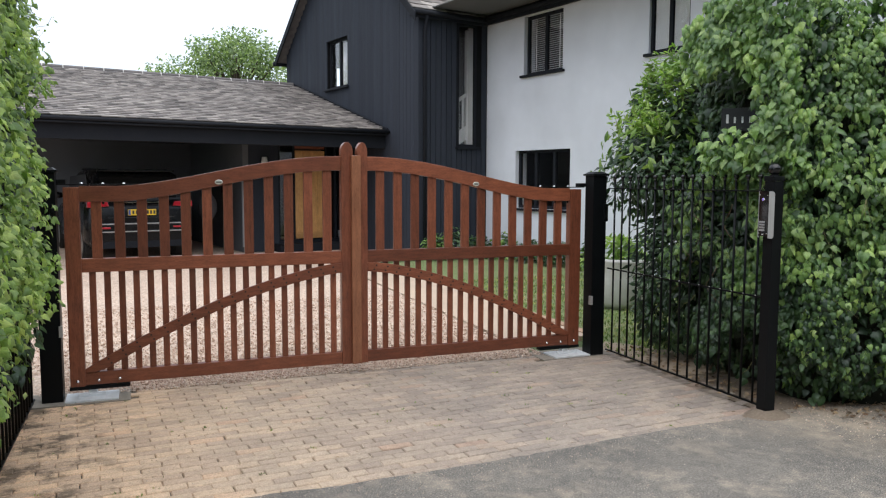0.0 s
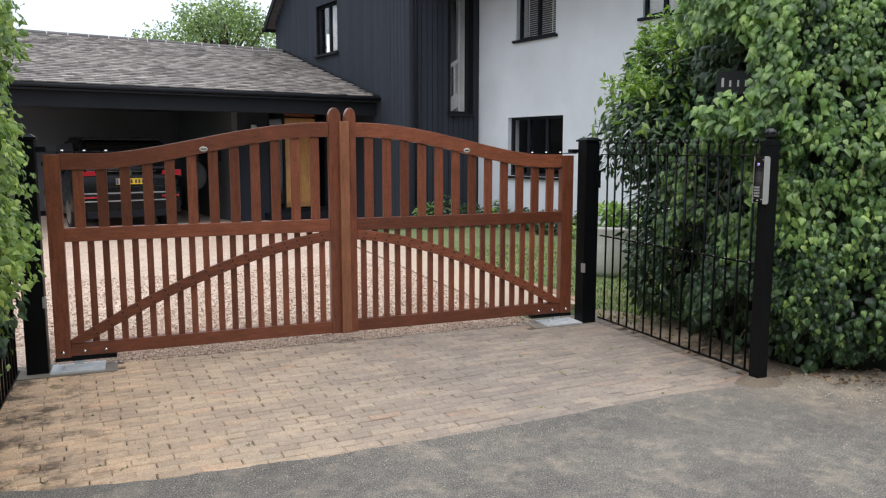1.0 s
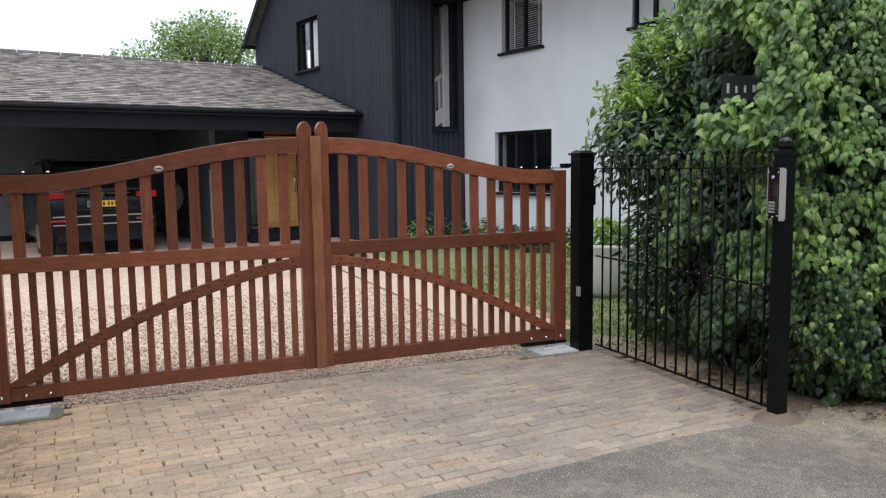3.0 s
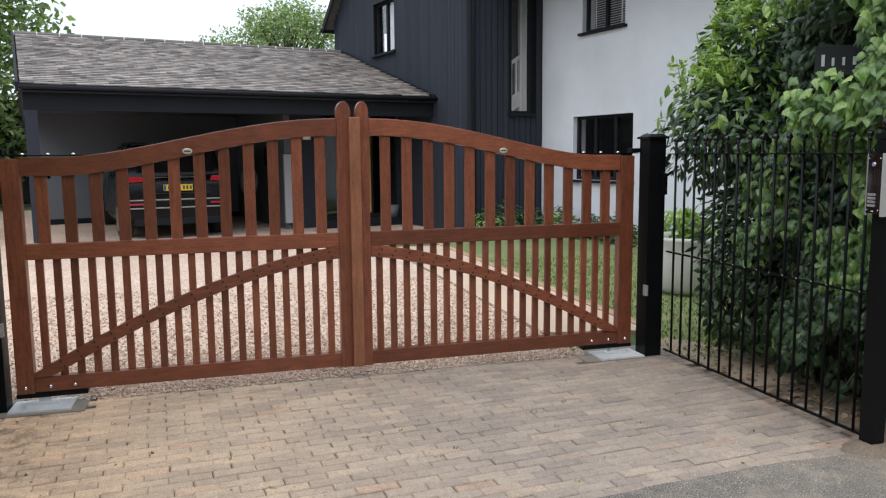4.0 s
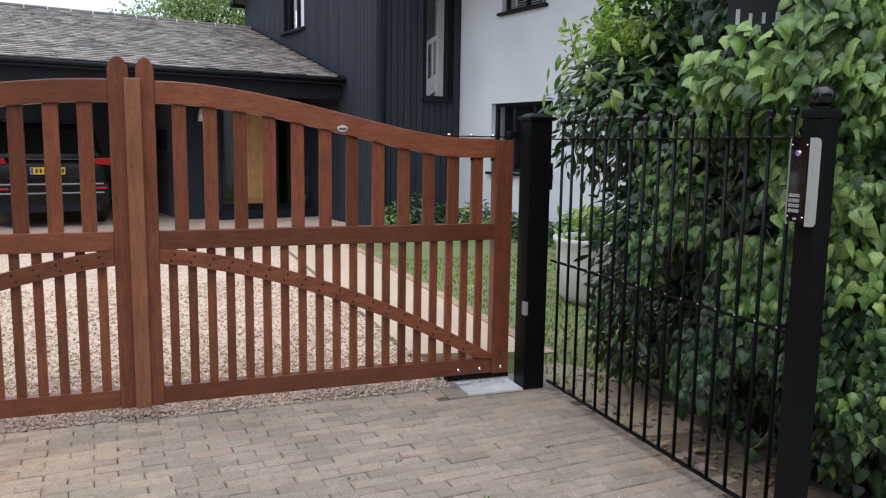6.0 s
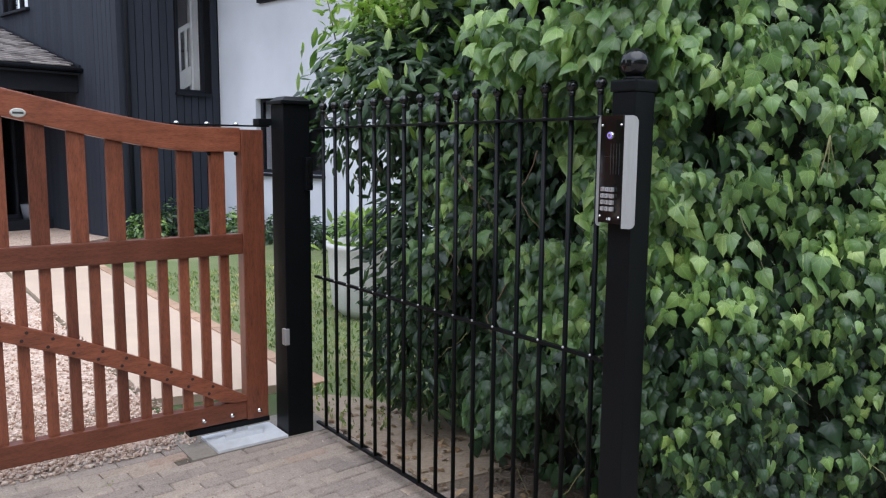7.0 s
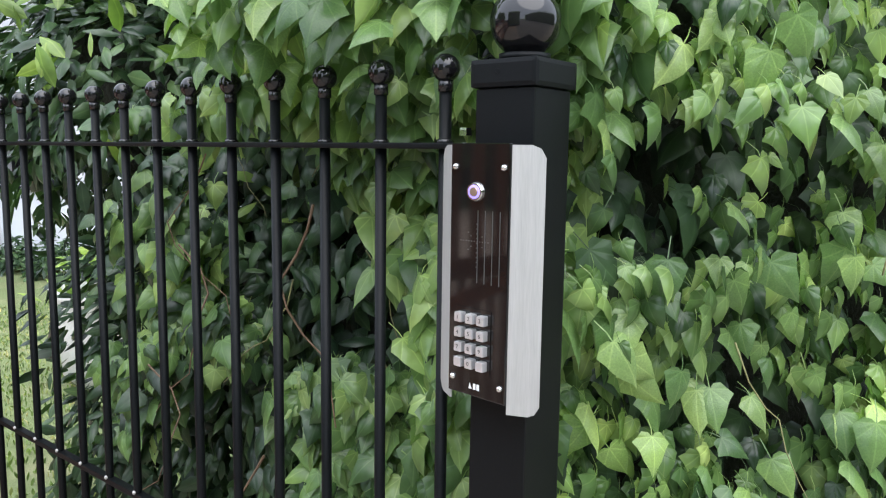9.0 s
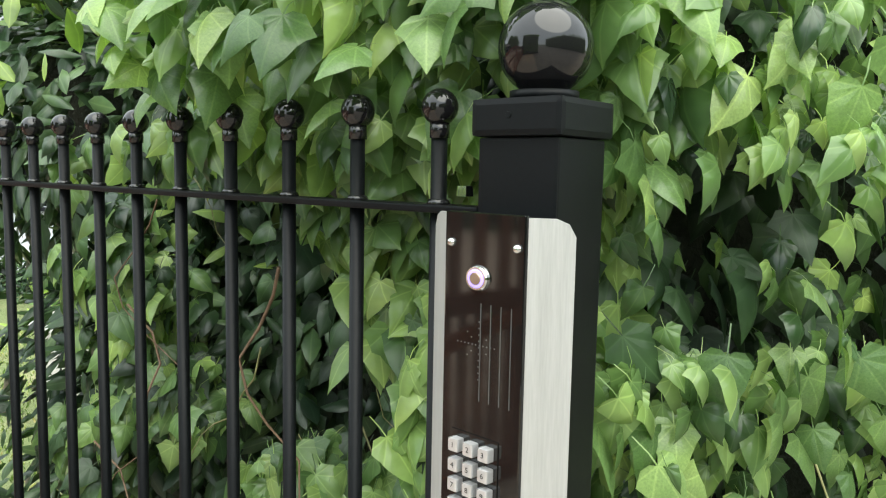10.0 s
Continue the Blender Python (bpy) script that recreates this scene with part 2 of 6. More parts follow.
PALE_LEAF = leaf_mat("pale_tree_leaf", ((0.0, (0.13, 0.19, 0.09)), (0.5, (0.23, 0.31, 0.15)), (1.0, (0.36, 0.43, 0.24))), 0.5, 0.4)
LITTER = leaf_mat("fallen_leaf", ((0.0, (0.11, 0.065, 0.04)), (0.5, (0.20, 0.135, 0.08)), (1.0, (0.34, 0.26, 0.17))), 0.7, 0.1)
GRASS = leaf_mat("grass_blade", ((0.0, (0.10, 0.16, 0.045)), (0.5, (0.19, 0.27, 0.09)), (0.8, (0.34, 0.36, 0.16)), (1.0, (0.45, 0.40, 0.22))), 0.6, 0.3)
# near-black colour of the core bodies that stand in for shade between leaves
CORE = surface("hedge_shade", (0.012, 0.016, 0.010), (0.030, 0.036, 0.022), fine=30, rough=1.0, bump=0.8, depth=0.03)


def paver_mat(pick):
    m, nt, b = node_mat("clay_paver_" + ("single" if pick is object_random else "joined"))
    vec = coords(nt)
    col = ramp_node(nt, pick(nt), ((0.0, (0.315, 0.27, 0.236)), (0.35, (0.35, 0.30, 0.258)), (0.65, (0.385, 0.333, 0.282)), (0.94, (0.42, 0.352, 0.288)), (1.0, (0.40, 0.305, 0.245))))
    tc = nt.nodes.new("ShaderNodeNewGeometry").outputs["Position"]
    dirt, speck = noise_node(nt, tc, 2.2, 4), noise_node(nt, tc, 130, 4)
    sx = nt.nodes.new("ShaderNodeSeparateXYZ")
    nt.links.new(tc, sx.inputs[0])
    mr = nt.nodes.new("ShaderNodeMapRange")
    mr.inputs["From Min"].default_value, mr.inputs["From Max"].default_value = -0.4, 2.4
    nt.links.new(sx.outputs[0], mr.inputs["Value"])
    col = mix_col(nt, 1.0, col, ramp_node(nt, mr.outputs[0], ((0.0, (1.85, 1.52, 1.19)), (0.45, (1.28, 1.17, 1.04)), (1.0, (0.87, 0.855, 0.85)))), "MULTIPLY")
    col = mix_col(nt, 1.0, col, ramp_node(nt, dirt, ((0.3, (0.80, 0.80, 0.80)), (0.72, (1.15, 1.12, 1.08)))), "MULTIPLY")
    moss = mix_col(nt, 1.0, ramp_node(nt, noise_node(nt, tc, 5, 5, 0.7), ((0.48, (0, 0, 0)), (0.62, (0.8, 0.8, 0.8)))), ramp_node(nt, mr.outputs[0], ((0.06, (1, 1, 1)), (0.24, (0, 0, 0)))), "MULTIPLY")
    col = mix_col(nt, moss, col, (0.05, 0.04, 0.028))
    blot = noise_node(nt, tc, 28, 4, 0.7)
    col = mix_col(nt, 1.0, col, ramp_node(nt, blot, ((0.32, (0.86, 0.85, 0.84)), (0.5, (1.0, 1.0, 1.0)), (0.7, (1.1, 1.1, 1.1)))), "MULTIPLY")
    col = mix_col(nt, 1.0, col, ramp_node(nt, speck, ((0.32, (0.70, 0.69, 0.68)), (0.5, (1.0, 1.0, 1.0)), (0.68, (1.2, 1.2, 1.2)))), "MULTIPLY")
    nt.links.new(col, b.inputs["Base Color"])
    b.inputs["Roughness"].default_value = 0.85
    bump_to(nt, b, speck, 0.4, 0.0015)
    return m


def slate_mat(pick):
    m, nt, b = node_mat("roof_slate_" + ("single" if pick is object_random else "joined"))
    vec = nt.nodes.new("ShaderNodeNewGeometry").outputs["Position"]
    col = ramp_node(nt, pick(nt), ((0.0, (0.085, 0.076, 0.072)), (0.3, (0.17, 0.15, 0.14)), (0.7, (0.245, 0.221, 0.205)), (1.0, (0.33, 0.30, 0.275))))
    lichen = noise_node(nt, vec, 6, 5)
    col = mix_col(nt, 1.0, col, ramp_node(nt, lichen, ((0.3, (0.72, 0.72, 0.72)), (0.7, (1.25, 1.23, 1.2)))), "MULTIPLY")
    nt.links.new(col, b.inputs["Base Color"])
    b.inputs["Roughness"].default_value = 0.72
    bump_to(nt, b, noise_node(nt, vec, 40, 4), 0.4, 0.004)
    return m


def gravel_mat(name, pick_island):
    m, nt, b = node_mat(name)
    vec = nt.nodes.new("ShaderNodeNewGeometry").outputs["Position"]
    vo = nt.nodes.new("ShaderNodeTexVoronoi")
    vo.inputs["Scale"].default_value = 60
    nt.links.new(vec, vo.inputs["Vector"])
    sep = nt.nodes.new("ShaderNodeSeparateColor")
    nt.links.new(vo.outputs["Color"], sep.inputs[0])
    src = island_random(nt) if pick_island else sep.outputs[0]
    col = ramp_node(nt, src, ((0.0, (0.33, 0.22, 0.16)), (0.15, (0.50, 0.36, 0.275)), (0.6, (0.64, 0.49, 0.385)), (0.88, (0.76, 0.64, 0.53)), (1.0, (0.50, 0.42, 0.36))))
    if not pick_island:
        edge = ramp_node(nt, vo.outputs["Distance"], ((0.25, (1, 1, 1)), (0.75, (0.8, 0.78, 0.76))))
        col = mix_col(nt, 1.0, col, edge, "MULTIPLY")
        bump_to(nt, b, vo.outputs["Distance"], -0.5, 0.012)
    patches = noise_node(nt, vec, 1.1, 3)
    col = mix_col(nt, 1.0, col, ramp_node(nt, patches, ((0.3, (0.88, 0.88, 0.88)), (0.7, (1.08, 1.08, 1.08)))), "MULTIPLY")
    nt.links.new(col, b.inputs["Base Color"])
    b.inputs["Roughness"].default_value = 0.85
    return m


def asphalt_mat():
    m, nt, b = node_mat("weathered_asphalt")
    vec = coords(nt)
    grit, patch, dust = noise_node(nt, vec, 130, 5, 0.75), noise_node(nt, vec, 1.6, 4), noise_node(nt, vec, 3.5, 6)
    col = ramp_node(nt, grit, ((0.36, (0.05, 0.046, 0.042)), (0.5, (0.14, 0.129, 0.115)), (0.64, (0.39, 0.355, 0.315))))
    film = ramp_node(nt, dust, ((0.50, (0, 0, 0)), (0.70, (0.5, 0.5, 0.5))))
    col = mix_col(nt, film, col, (0.34, 0.29, 0.23))
    # dust washed out along the hedge foot
    reach = nt.nodes.new("ShaderNodeVectorMath")
    reach.operation = "DOT_PRODUCT"
    reach.inputs[1].default_value = (0.837, 0.547, 0.0)
    nt.links.new(vec, reach.inputs[0])
    span = nt.nodes.new("ShaderNodeMapRange")
    span.inputs["From Min"].default_value, span.inputs["From Max"].default_value = 5.05, 6.1
    nt.links.new(reach.outputs["Value"], span.inputs["Value"])
    wash = mix_col(nt, 1.0, ramp_node(nt, span.outputs[0], ((0.1, (0, 0, 0)), (0.75, (0.9, 0.9, 0.9)))), ramp_node(nt, noise_node(nt, vec, 5, 6, 0.7), ((0.35, (0.1, 0.1, 0.1)), (0.6, (1, 1, 1)))), "MULTIPLY")
    col = mix_col(nt, wash, col, mix_col(nt, 0.35, (0.40, 0.33, 0.25), col))
    col = mix_col(nt, 1.0, col, ramp_node(nt, patch, ((0.3, (0.78, 0.78, 0.78)), (0.7, (1.2, 1.18, 1.14)))), "MULTIPLY")
    col = mix_col(nt, 1.0, col, ramp_node(nt, noise_node(nt, vec, 14, 5, 0.7), ((0.32, (0.80, 0.80, 0.80)), (0.5, (1.0, 1.0, 1.0)), (0.68, (1.2, 1.18, 1.14)))), "MULTIPLY")
    nt.links.new(col, b.inputs["Base Color"])
    b.inputs["Roughness"].default_value = 0.85
    bump_to(nt, b, grit, 0.5, 0.003)
    return m


def lawn_mat(name, dark, light, dry):
    m, nt, b = node_mat(name)
    vec = coords(nt)
    blades, patch = noise_node(nt, vec, 120, 5, 0.75), noise_node(nt, vec, 1.3, 4)
    col = ramp_node(nt, blades, ((0.3, dark), (0.7, light)))
    col = mix_col(nt, ramp_node(nt, patch, ((0.5, (0, 0, 0)), (0.75, (0.5, 0.5, 0.5)))), col, dry)
    nt.links.new(col, b.inputs["Base Color"])
    b.inputs["Roughness"].default_value = 0.9
    bump_to(nt, b, blades, 0.7, 0.02)
    return m


def glass_mat(name, tint=(0.985, 0.99, 0.995)):
    m, nt, b = node_mat(name)
    b.inputs["Base Color"].default_value = (*tint, 1)
    b.inputs["Roughness"].default_value = 0.02
    b.inputs["Transmission Weight"].default_value = 1.0
    b.inputs["IOR"].default_value = 1.45
    return m


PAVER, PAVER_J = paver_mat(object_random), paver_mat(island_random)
SLATE, SLATE_J = slate_mat(object_random), slate_mat(island_random)
GRAVEL, PEBBLE = gravel_mat("gravel_bed", False), gravel_mat("pebbles", True)
ASPHALT = asphalt_mat()
LAWN = lawn_mat("mown_lawn", (0.11, 0.15, 0.055), (0.25, 0.30, 0.12), (0.42, 0.36, 0.22))
ROUGH_GROUND = lawn_mat("rough_ground", (0.05, 0.08, 0.025), (0.11, 0.15, 0.05), (0.16, 0.14, 0.08))
SAND = surface("dusty_joint_sand", (0.05, 0.042, 0.032), (0.16, 0.133, 0.10), fine=90, coarse=3, rough=0.95, bump=0.5)
RESIN = surface("buff_path", (0.47, 0.36, 0.27), (0.57, 0.45, 0.34), fine=150, coarse=2, rough=0.85)
GLASS = glass_mat("window_glass")
EDGE_BRICK = surface("edging_brick", (0.36, 0.23, 0.15), (0.46, 0.31, 0.21), rough=0.8, per_object=0.15)
LED, _nt, _b = node_mat("violet_ring_light")
_b.inputs["Base Color"].default_value = (0.3, 0.25, 0.8, 1)
_b.inputs["Emission Color"].default_value = (0.28, 0.2, 1.0, 1)
_b.inputs["Emission Strength"].default_value = 0.55


# ---- mesh helpers ----
def thing(name, label, category, m=None, group="", kind=""):
    ob = tagged(new(name), label, category, group, kind)
    ob.empty_display_size = 0.1
    if m is not None:
        ob.matrix_world = m
    return ob


def mesh_of(bm, name, material, smooth=False):
    me = bpy.data.meshes.new(name)
    bm.normal_update()
    bm.to_mesh(me)
    bm.free()
    me.materials.append(material)
    if smooth:
        me.shade_smooth()
    return me


def part(name, bm, material, parent=None, label="", smooth=False):
    ob = new(name, mesh_of(bm, name, material, smooth))
    if parent is not None:
        ob.parent = parent
    if label:
        ob["label"] = label
    return ob


def box(x0, x1, y0, y1, z0, z1, bev=0.0, bm=None):
    own = bm is None
    bm = bm or bmesh.new()
    vs = [bm.verts.new(p) for p in ((x0, y0, z0), (x1, y0, z0), (x1, y1, z0), (x0, y1, z0), (x0, y0, z1), (x1, y0, z1), (x1, y1, z1), (x0, y1, z1))]
    for f in ((3, 2, 1, 0), (4, 5, 6, 7), (0, 1, 5, 4), (1, 2, 6, 5), (2, 3, 7, 6), (3, 0, 4, 7)):
        bm.faces.new([vs[i] for i in f])
    if bev and own:
        bmesh.ops.bevel(bm, geom=bm.edges[:], offset=bev, segments=2, affect="EDGES", profile=0.7)
    return bm


def prism(outline, axis, a, b, bev=0.0):
    """A flat outline given in the two other axes, drawn out along axis from a to b."""
    bm = bmesh.new()

    def at(p, d):
        return {"x": (d, p[0], p[1]), "y": (p[0], d, p[1]), "z": (p[0], p[1], d)}[axis]
    lo, hi = [bm.verts.new(at(p, a)) for p in outline], [bm.verts.new(at(p, b)) for p in outline]
    bm.faces.new(lo), bm.faces.new(hi[::-1])
    for i in range(len(outline)):
        j = (i + 1) % len(outline)
        bm.faces.new((lo[i], hi[i], hi[j], lo[j]))
    bmesh.ops.recalc_face_normals(bm, faces=bm.faces[:])
    if bev:
        bmesh.ops.bevel(bm, geom=[e for e in bm.edges if len(e.link_faces) == 2 and e.calc_face_angle() > 0.6], offset=bev, segments=2, affect="EDGES", profile=0.7)
    return bm


def strip(top, bottom, y0, y1, bev=0.0):
    """A beam of curved outline: lists of (x, z) along its upper and lower edge, between two depths."""
    return prism(list(top) + list(bottom)[::-1], "y", y0, y1, bev)


def tube(points, radius, sides=8, bm=None, taper=1.0):
    bm = bm or bmesh.new()
    pts = [Vector(p) for p in points]
    rings = []
    for i, p in enumerate(pts):
        d = (pts[min(i + 1, len(pts) - 1)] - pts[max(i - 1, 0)]).normalized()
        s = d.orthogonal().normalized() if i == 0 else (side - d * side.dot(d)).normalized()
        side = s
        t = d.cross(s)
        r = radius * (1 + (taper - 1) * i / max(1, len(pts) - 1))
        rings.append([bm.verts.new(p + r * (math.cos(a) * s + math.sin(a) * t)) for a in (2 * math.pi * k / sides for k in range(sides))])
    for a, b in zip(rings, rings[1:]):
        for k in range(sides):
            bm.faces.new((a[k], a[(k + 1) % sides], b[(k + 1) % sides], b[k]))
    bm.faces.new(rings[0][::-1]), bm.faces.new(rings[-1])
    return bm


def ball(centre, radius, seg=20, squash=1.0, bm=None):
    bm = bm or bmesh.new()
    bmesh.ops.create_uvsphere(bm, u_segments=seg, v_segments=seg * 2 // 3, radius=radius, matrix=Matrix.Translation(centre) @ Matrix.Diagonal((1, 1, squash, 1)))
    return bm


def disc(centre, normal, radius, thick, seg=24):
    """A short round plug whose outer face looks along normal."""
    c, n = Vector(centre), Vector(normal).normalized()
    return tube([c, c + n * thick * 0.7, c + n * thick], radius, seg, taper=0.86)


# ---- ground ----
def sheet(name, outline, z, material, label, category, thick=0.05):
    ob = part(name, prism(outline, "z", z - thick, z), material)
    return tagged(ob, label, category, kind="structure")


sheet("ground", [(-400, -400), (400, -400), (400, 400), (-400, 400)], -0.05, ROUGH_GROUND, "rough grassy ground reaching to the horizon", "ground")
EDGE = [(-30, 4.5), (-3, 4.42), (-0.6, 4.3), (0.15, 4.14), (1.1, 4.10), (2.06, 4.13), (2.85, 4.2), (3.42, 4.25), (3.9, 4.245), (4.2, 4.30), (4.5, 4.30), (5.1, 4.12), (5.8, 3.7), (7.5, 2.7), (30, -9)]
jag = []
for (xa, ya), (xb, yb) in zip(EDGE, EDGE[1:]):
    n = max(1, min(40, int((xb - xa) / 0.05)))
    for i in range(n):
        f = i / n
        x = xa + f * (xb - xa)
        jag.append((x, ya + f * (yb - ya) + 0.02 * noise.noise((x * 4, 0, 0)) + 0.012 * noise.noise((x * 17, 5, 0))))
sheet("road", [(-30, -30), (30, -30)] + jag[::-1], 0.008, ASPHALT, "weathered grey asphalt road edge with pale dust", "road", 0.06)
sheet("paving_bed", [(-0.8, 3.9), (4.24, 3.9), (4.24, 6.5), (-0.8, 6.5)], -0.013, SAND, "sandy bed and joints under the brick paving", "pavement")
sheet("gravel_drive", [(-9, 6.46), (3.56, 6.46), (3.56, 14.0), (6.2, 16.5), (6.2, 26), (-9, 26)], -0.008, GRAVEL, "pale beige gravel drive behind the gate", "gravel")
sheet("path", [(3.6, 7.2), (4.48, 7.0), (4.5, 13.6), (3.6, 13.6)], 0.0, RESIN, "buff bonded path beside the lawn", "path")
sheet("lawn", [(4.24, 5.75), (12, 5.75), (12, 13.0), (8, 15.4), (4.58, 14.3), (4.58, 6.95), (4.24, 6.75)], 0.0, LAWN, "mown green lawn in front of the house", "lawn")
sheet("soil_bed", [(4.2, 4.4), (4.5, 4.3), (5.2, 4.0), (8.0, 2.2), (10, 3), (10, 5.75), (4.2, 5.75)], -0.004, DRY_SOIL, "dry bare soil with litter under the hedge", "soil")
sheet("bare_earth", [(4.24, 5.35), (4.7, 5.3), (5.0, 5.6), (4.96, 6.0), (4.75, 6.2), (4.6, 6.5), (4.45, 6.7), (4.24, 6.74)], 0.0045, BARE, "pale trodden earth beside the railing", "soil")
sheet("soil_bed", [(-6, 4.4), (-0.8, 4.3), (-0.8, 6.46), (-6, 6.46)], -0.004, SOIL, "dark bare soil under the roadside hedge", "soil")
sheet("concrete_pad", [(-0.62, 6.17), (0.12, 6.17), (0.12, 6.52), (-0.62, 6.52)], 0.006, surface("concrete", (0.20, 0.175, 0.145), (0.30, 0.265, 0.22), rough=0.9), "small grey concrete pad under a gate post", "concrete")
sheet("concrete_pad", [(3.5, 6.2), (4.24, 6.2), (4.24, 6.54), (3.5, 6.54)], 0.006, bpy.data.materials["concrete"], "small grey concrete pad under a gate post", "concrete")
edging = thing("path_edging", "row of buff bricks edging the path", "edging", kind="structure")
em = mesh_of(box(-0.05, 0.05, -0.105, 0.105, -0.06, 0.012, 0.006), "brick", EDGE_BRICK)
for i in range(33):
    b = new("brick", em)
    b.parent = edging
    b.matrix_basis = pose(4.535, 7.02 + 0.22 * i, 0, 0, 0, rnd.uniform(-2, 2))


# ---- the double gate ----
GX, GY = 1.84, 6.35


def rise(d, lift=0.0):
    """Height of the gate's swept top, d metres from the meeting line."""
    t = max(0.0, min(1.0, (1.79 - d) / 1.67)) ** 0.87
    return 1.516 + lift + (0.256 - lift) * (3 * t * t - 2 * t ** 3)


def brace_top(d):
    """Height of the curved brace's upper edge."""
    return 0.925 - 0.230 * d ** 1.65


def stile_outline(a, b, top):
    w = abs(b - a)
    c = (a + b) / 2
    arc = [(c + (w / 2) * math.cos(math.radians(k)) * (1 - 0.12 * math.sin(math.radians(k))), top - 0.07 + 0.07 * math.sin(math.radians(k)) ** 0.9) for k in range(0, 181, 15)]
    return [(c - w / 2, 0.085), (c + w / 2, 0.085)] + arc


BADGE = 1.06


def gate_leaf(s, label, m0, m1, h0, h1, up0, up_step, low0, low_step):
    lift = 0.018 if s < 0 else 0.0

    def X(d):
        return GX + s * d

    def span(a, b):
        return min(X(a), X(b)), max(X(a), X(b))
    g = thing("gate_leaf", label, "gate", pose(GX + s * 1.1, GY, 0.0), "pair of driveway gates")
    inv = g.matrix_world.inverted()

    def put(name, bm, material, lab="", parent=None, smooth=False):
        bm.transform(inv)
        return part(name, bm, material, parent or g, lab, smooth)
    put("meeting_stile", prism(stile_outline(X(m0), X(m1), 1.885), "y", 6.343, 6.415, 0.006), WOOD_V)
    put("hinge_stile", box(*span(h0, h1), 6.343, 6.415, 0.085, 1.508 + lift, 0.006), WOOD_V)
    ds = [m1 + (h0 - m1) * i / 40 for i in range(41)]
    put("top_rail", strip([(X(d), rise(d, lift)) for d in ds], [(X(d), rise(d, lift) - 0.113) for d in ds], 6.35, 6.41, 0.006), WOOD_H)
    put("middle_rail", box(*span(m1, h0), 6.35, 6.41, 0.914, 1.013, 0.006), WOOD_H)
    put("bottom_rail", box(*span(m1, h0), 6.35, 6.41, 0.09, 0.185, 0.006), WOOD_H)
    for k in range(12):
        d = up0 + up_step * k
        put("upper_slat", box(*span(d - 0.035, d + 0.035), 6.366, 6.394, 1.01, rise(d, lift) - 0.1, 0.004), WOOD_V)
    for k in range(19):
        d = low0 + low_step * k
        put("lower_slat", box(*span(d - 0.023, d + 0.023), 6.372, 6.398, 0.18, 0.925, 0.006), WOOD_V)
    ds = [m1 + (h0 - m1) * i / 30 for i in range(31)]
    fit_d = 1.99 / h0
    upper = [min(0.9165, brace_top(d * fit_d)) for d in ds]
    lower = [min(u - 0.012, max(0.1862, brace_top(d * fit_d) - 0.083 + 0.004 * (d < 0.3))) for d, u in zip(ds, upper)]
    brace = put("brace", strip([(X(d), z) for d, z in zip(ds, upper)], [(X(d), z) for d, z in zip(ds, lower)], 6.340, 6.3715, 0.004), WOOD_H)
    for k in range(19):
        d = low0 + low_step * k
        zc = (min(0.9165, brace_top(d * fit_d)) + max(0.1862, brace_top(d * fit_d) - 0.083)) / 2
        if not 0.26 < zc < 0.885:
            continue
        for q in (-1, 1):
            put("plug", disc((X(d + 0.010 * q), 6.3405, zc + 0.016 * q), (0, -1, 0), 0.0078, 0.0015, 10), PLUG, "dark round screw plug", brace)
    badge = disc((0, 0, 0), (0, -1, 0), 0.022, 0.004, 28)
    badge.transform(Matrix.Translation((X(BADGE), 6.35, 1.553 + 0.6 * lift)) @ Matrix.Diagonal((1.35, 1, 0.85, 1)))
    badge = put("badge", badge, BRONZE_BADGE, "small oval pale metal maker's badge")
    put("band", box(X(BADGE) - 0.02, X(BADGE) + 0.02, 6.3445, 6.3462, 1.549 + 0.6 * lift, 1.557 + 0.6 * lift), INK, "dark band across the badge", badge)
    for d in (h1 - 0.05, h1 - 0.19, h1 - 0.33):
        put("bolt", ball((X(d), 6.344, 0.125), 0.0135, 12, 0.9), CHROME, "domed steel bolt head", None, True)
    bracket = put("hinge_bracket", box(*span(h1 - 0.5, h1 + 0.04), 6.357, 6.403, 1.5225 + lift, 1.5295 + lift, 0.001), BLACK, "black steel hinge strap on the top rail")
    for d in (h1 - 0.4, h1 - 0.26, h1 - 0.12):
        put("bolt", ball((X(d), 6.38, 1.532 + lift), 0.0115, 12, 0.8), CHROME, "", bracket, True)
    put("hinge_arm", box(*span(h1 - 0.02, h1 + 0.05), 6.345, 6.415, 1.530 + lift, 1.562 + lift, 0.003), BLACK)
    for d in (h1 - 0.26, h1 - 0.13):
        put("bracket_nut", ball((X(d), 6.365, rise(d, lift) - 0.122), 0.010, 10), BLACK, "", None, True)
    put("drive_shoe", box(*span(h1 - 0.4, h1 + 0.005), 6.345, 6.41, 0.058, 0.0845, 0.003), BLACK, "black steel drive shoe under the rail")
    return g


left_leaf = gate_leaf(-1, "reddish-brown hardwood swept-top gate leaf with cover strip, closed", 0.022, 0.118, 2.02, 2.122, 0.228, 0.1531, 0.181, 0.0984)
gate_leaf(1, "reddish-brown hardwood swept-top gate leaf, closed", 0.012, 0.098, 1.985, 2.097, 0.212, 0.1513, 0.161, 0.0967)
cover = box(GX - 0.042, GX + 0.034, 6.306, 6.3425, 0.09, 1.778, 0.006)
cover.transform(left_leaf.matrix_world.inverted())
part("cover_strip", cover, WOOD_COVER, left_leaf, "paler wooden strip covering the meeting joint")


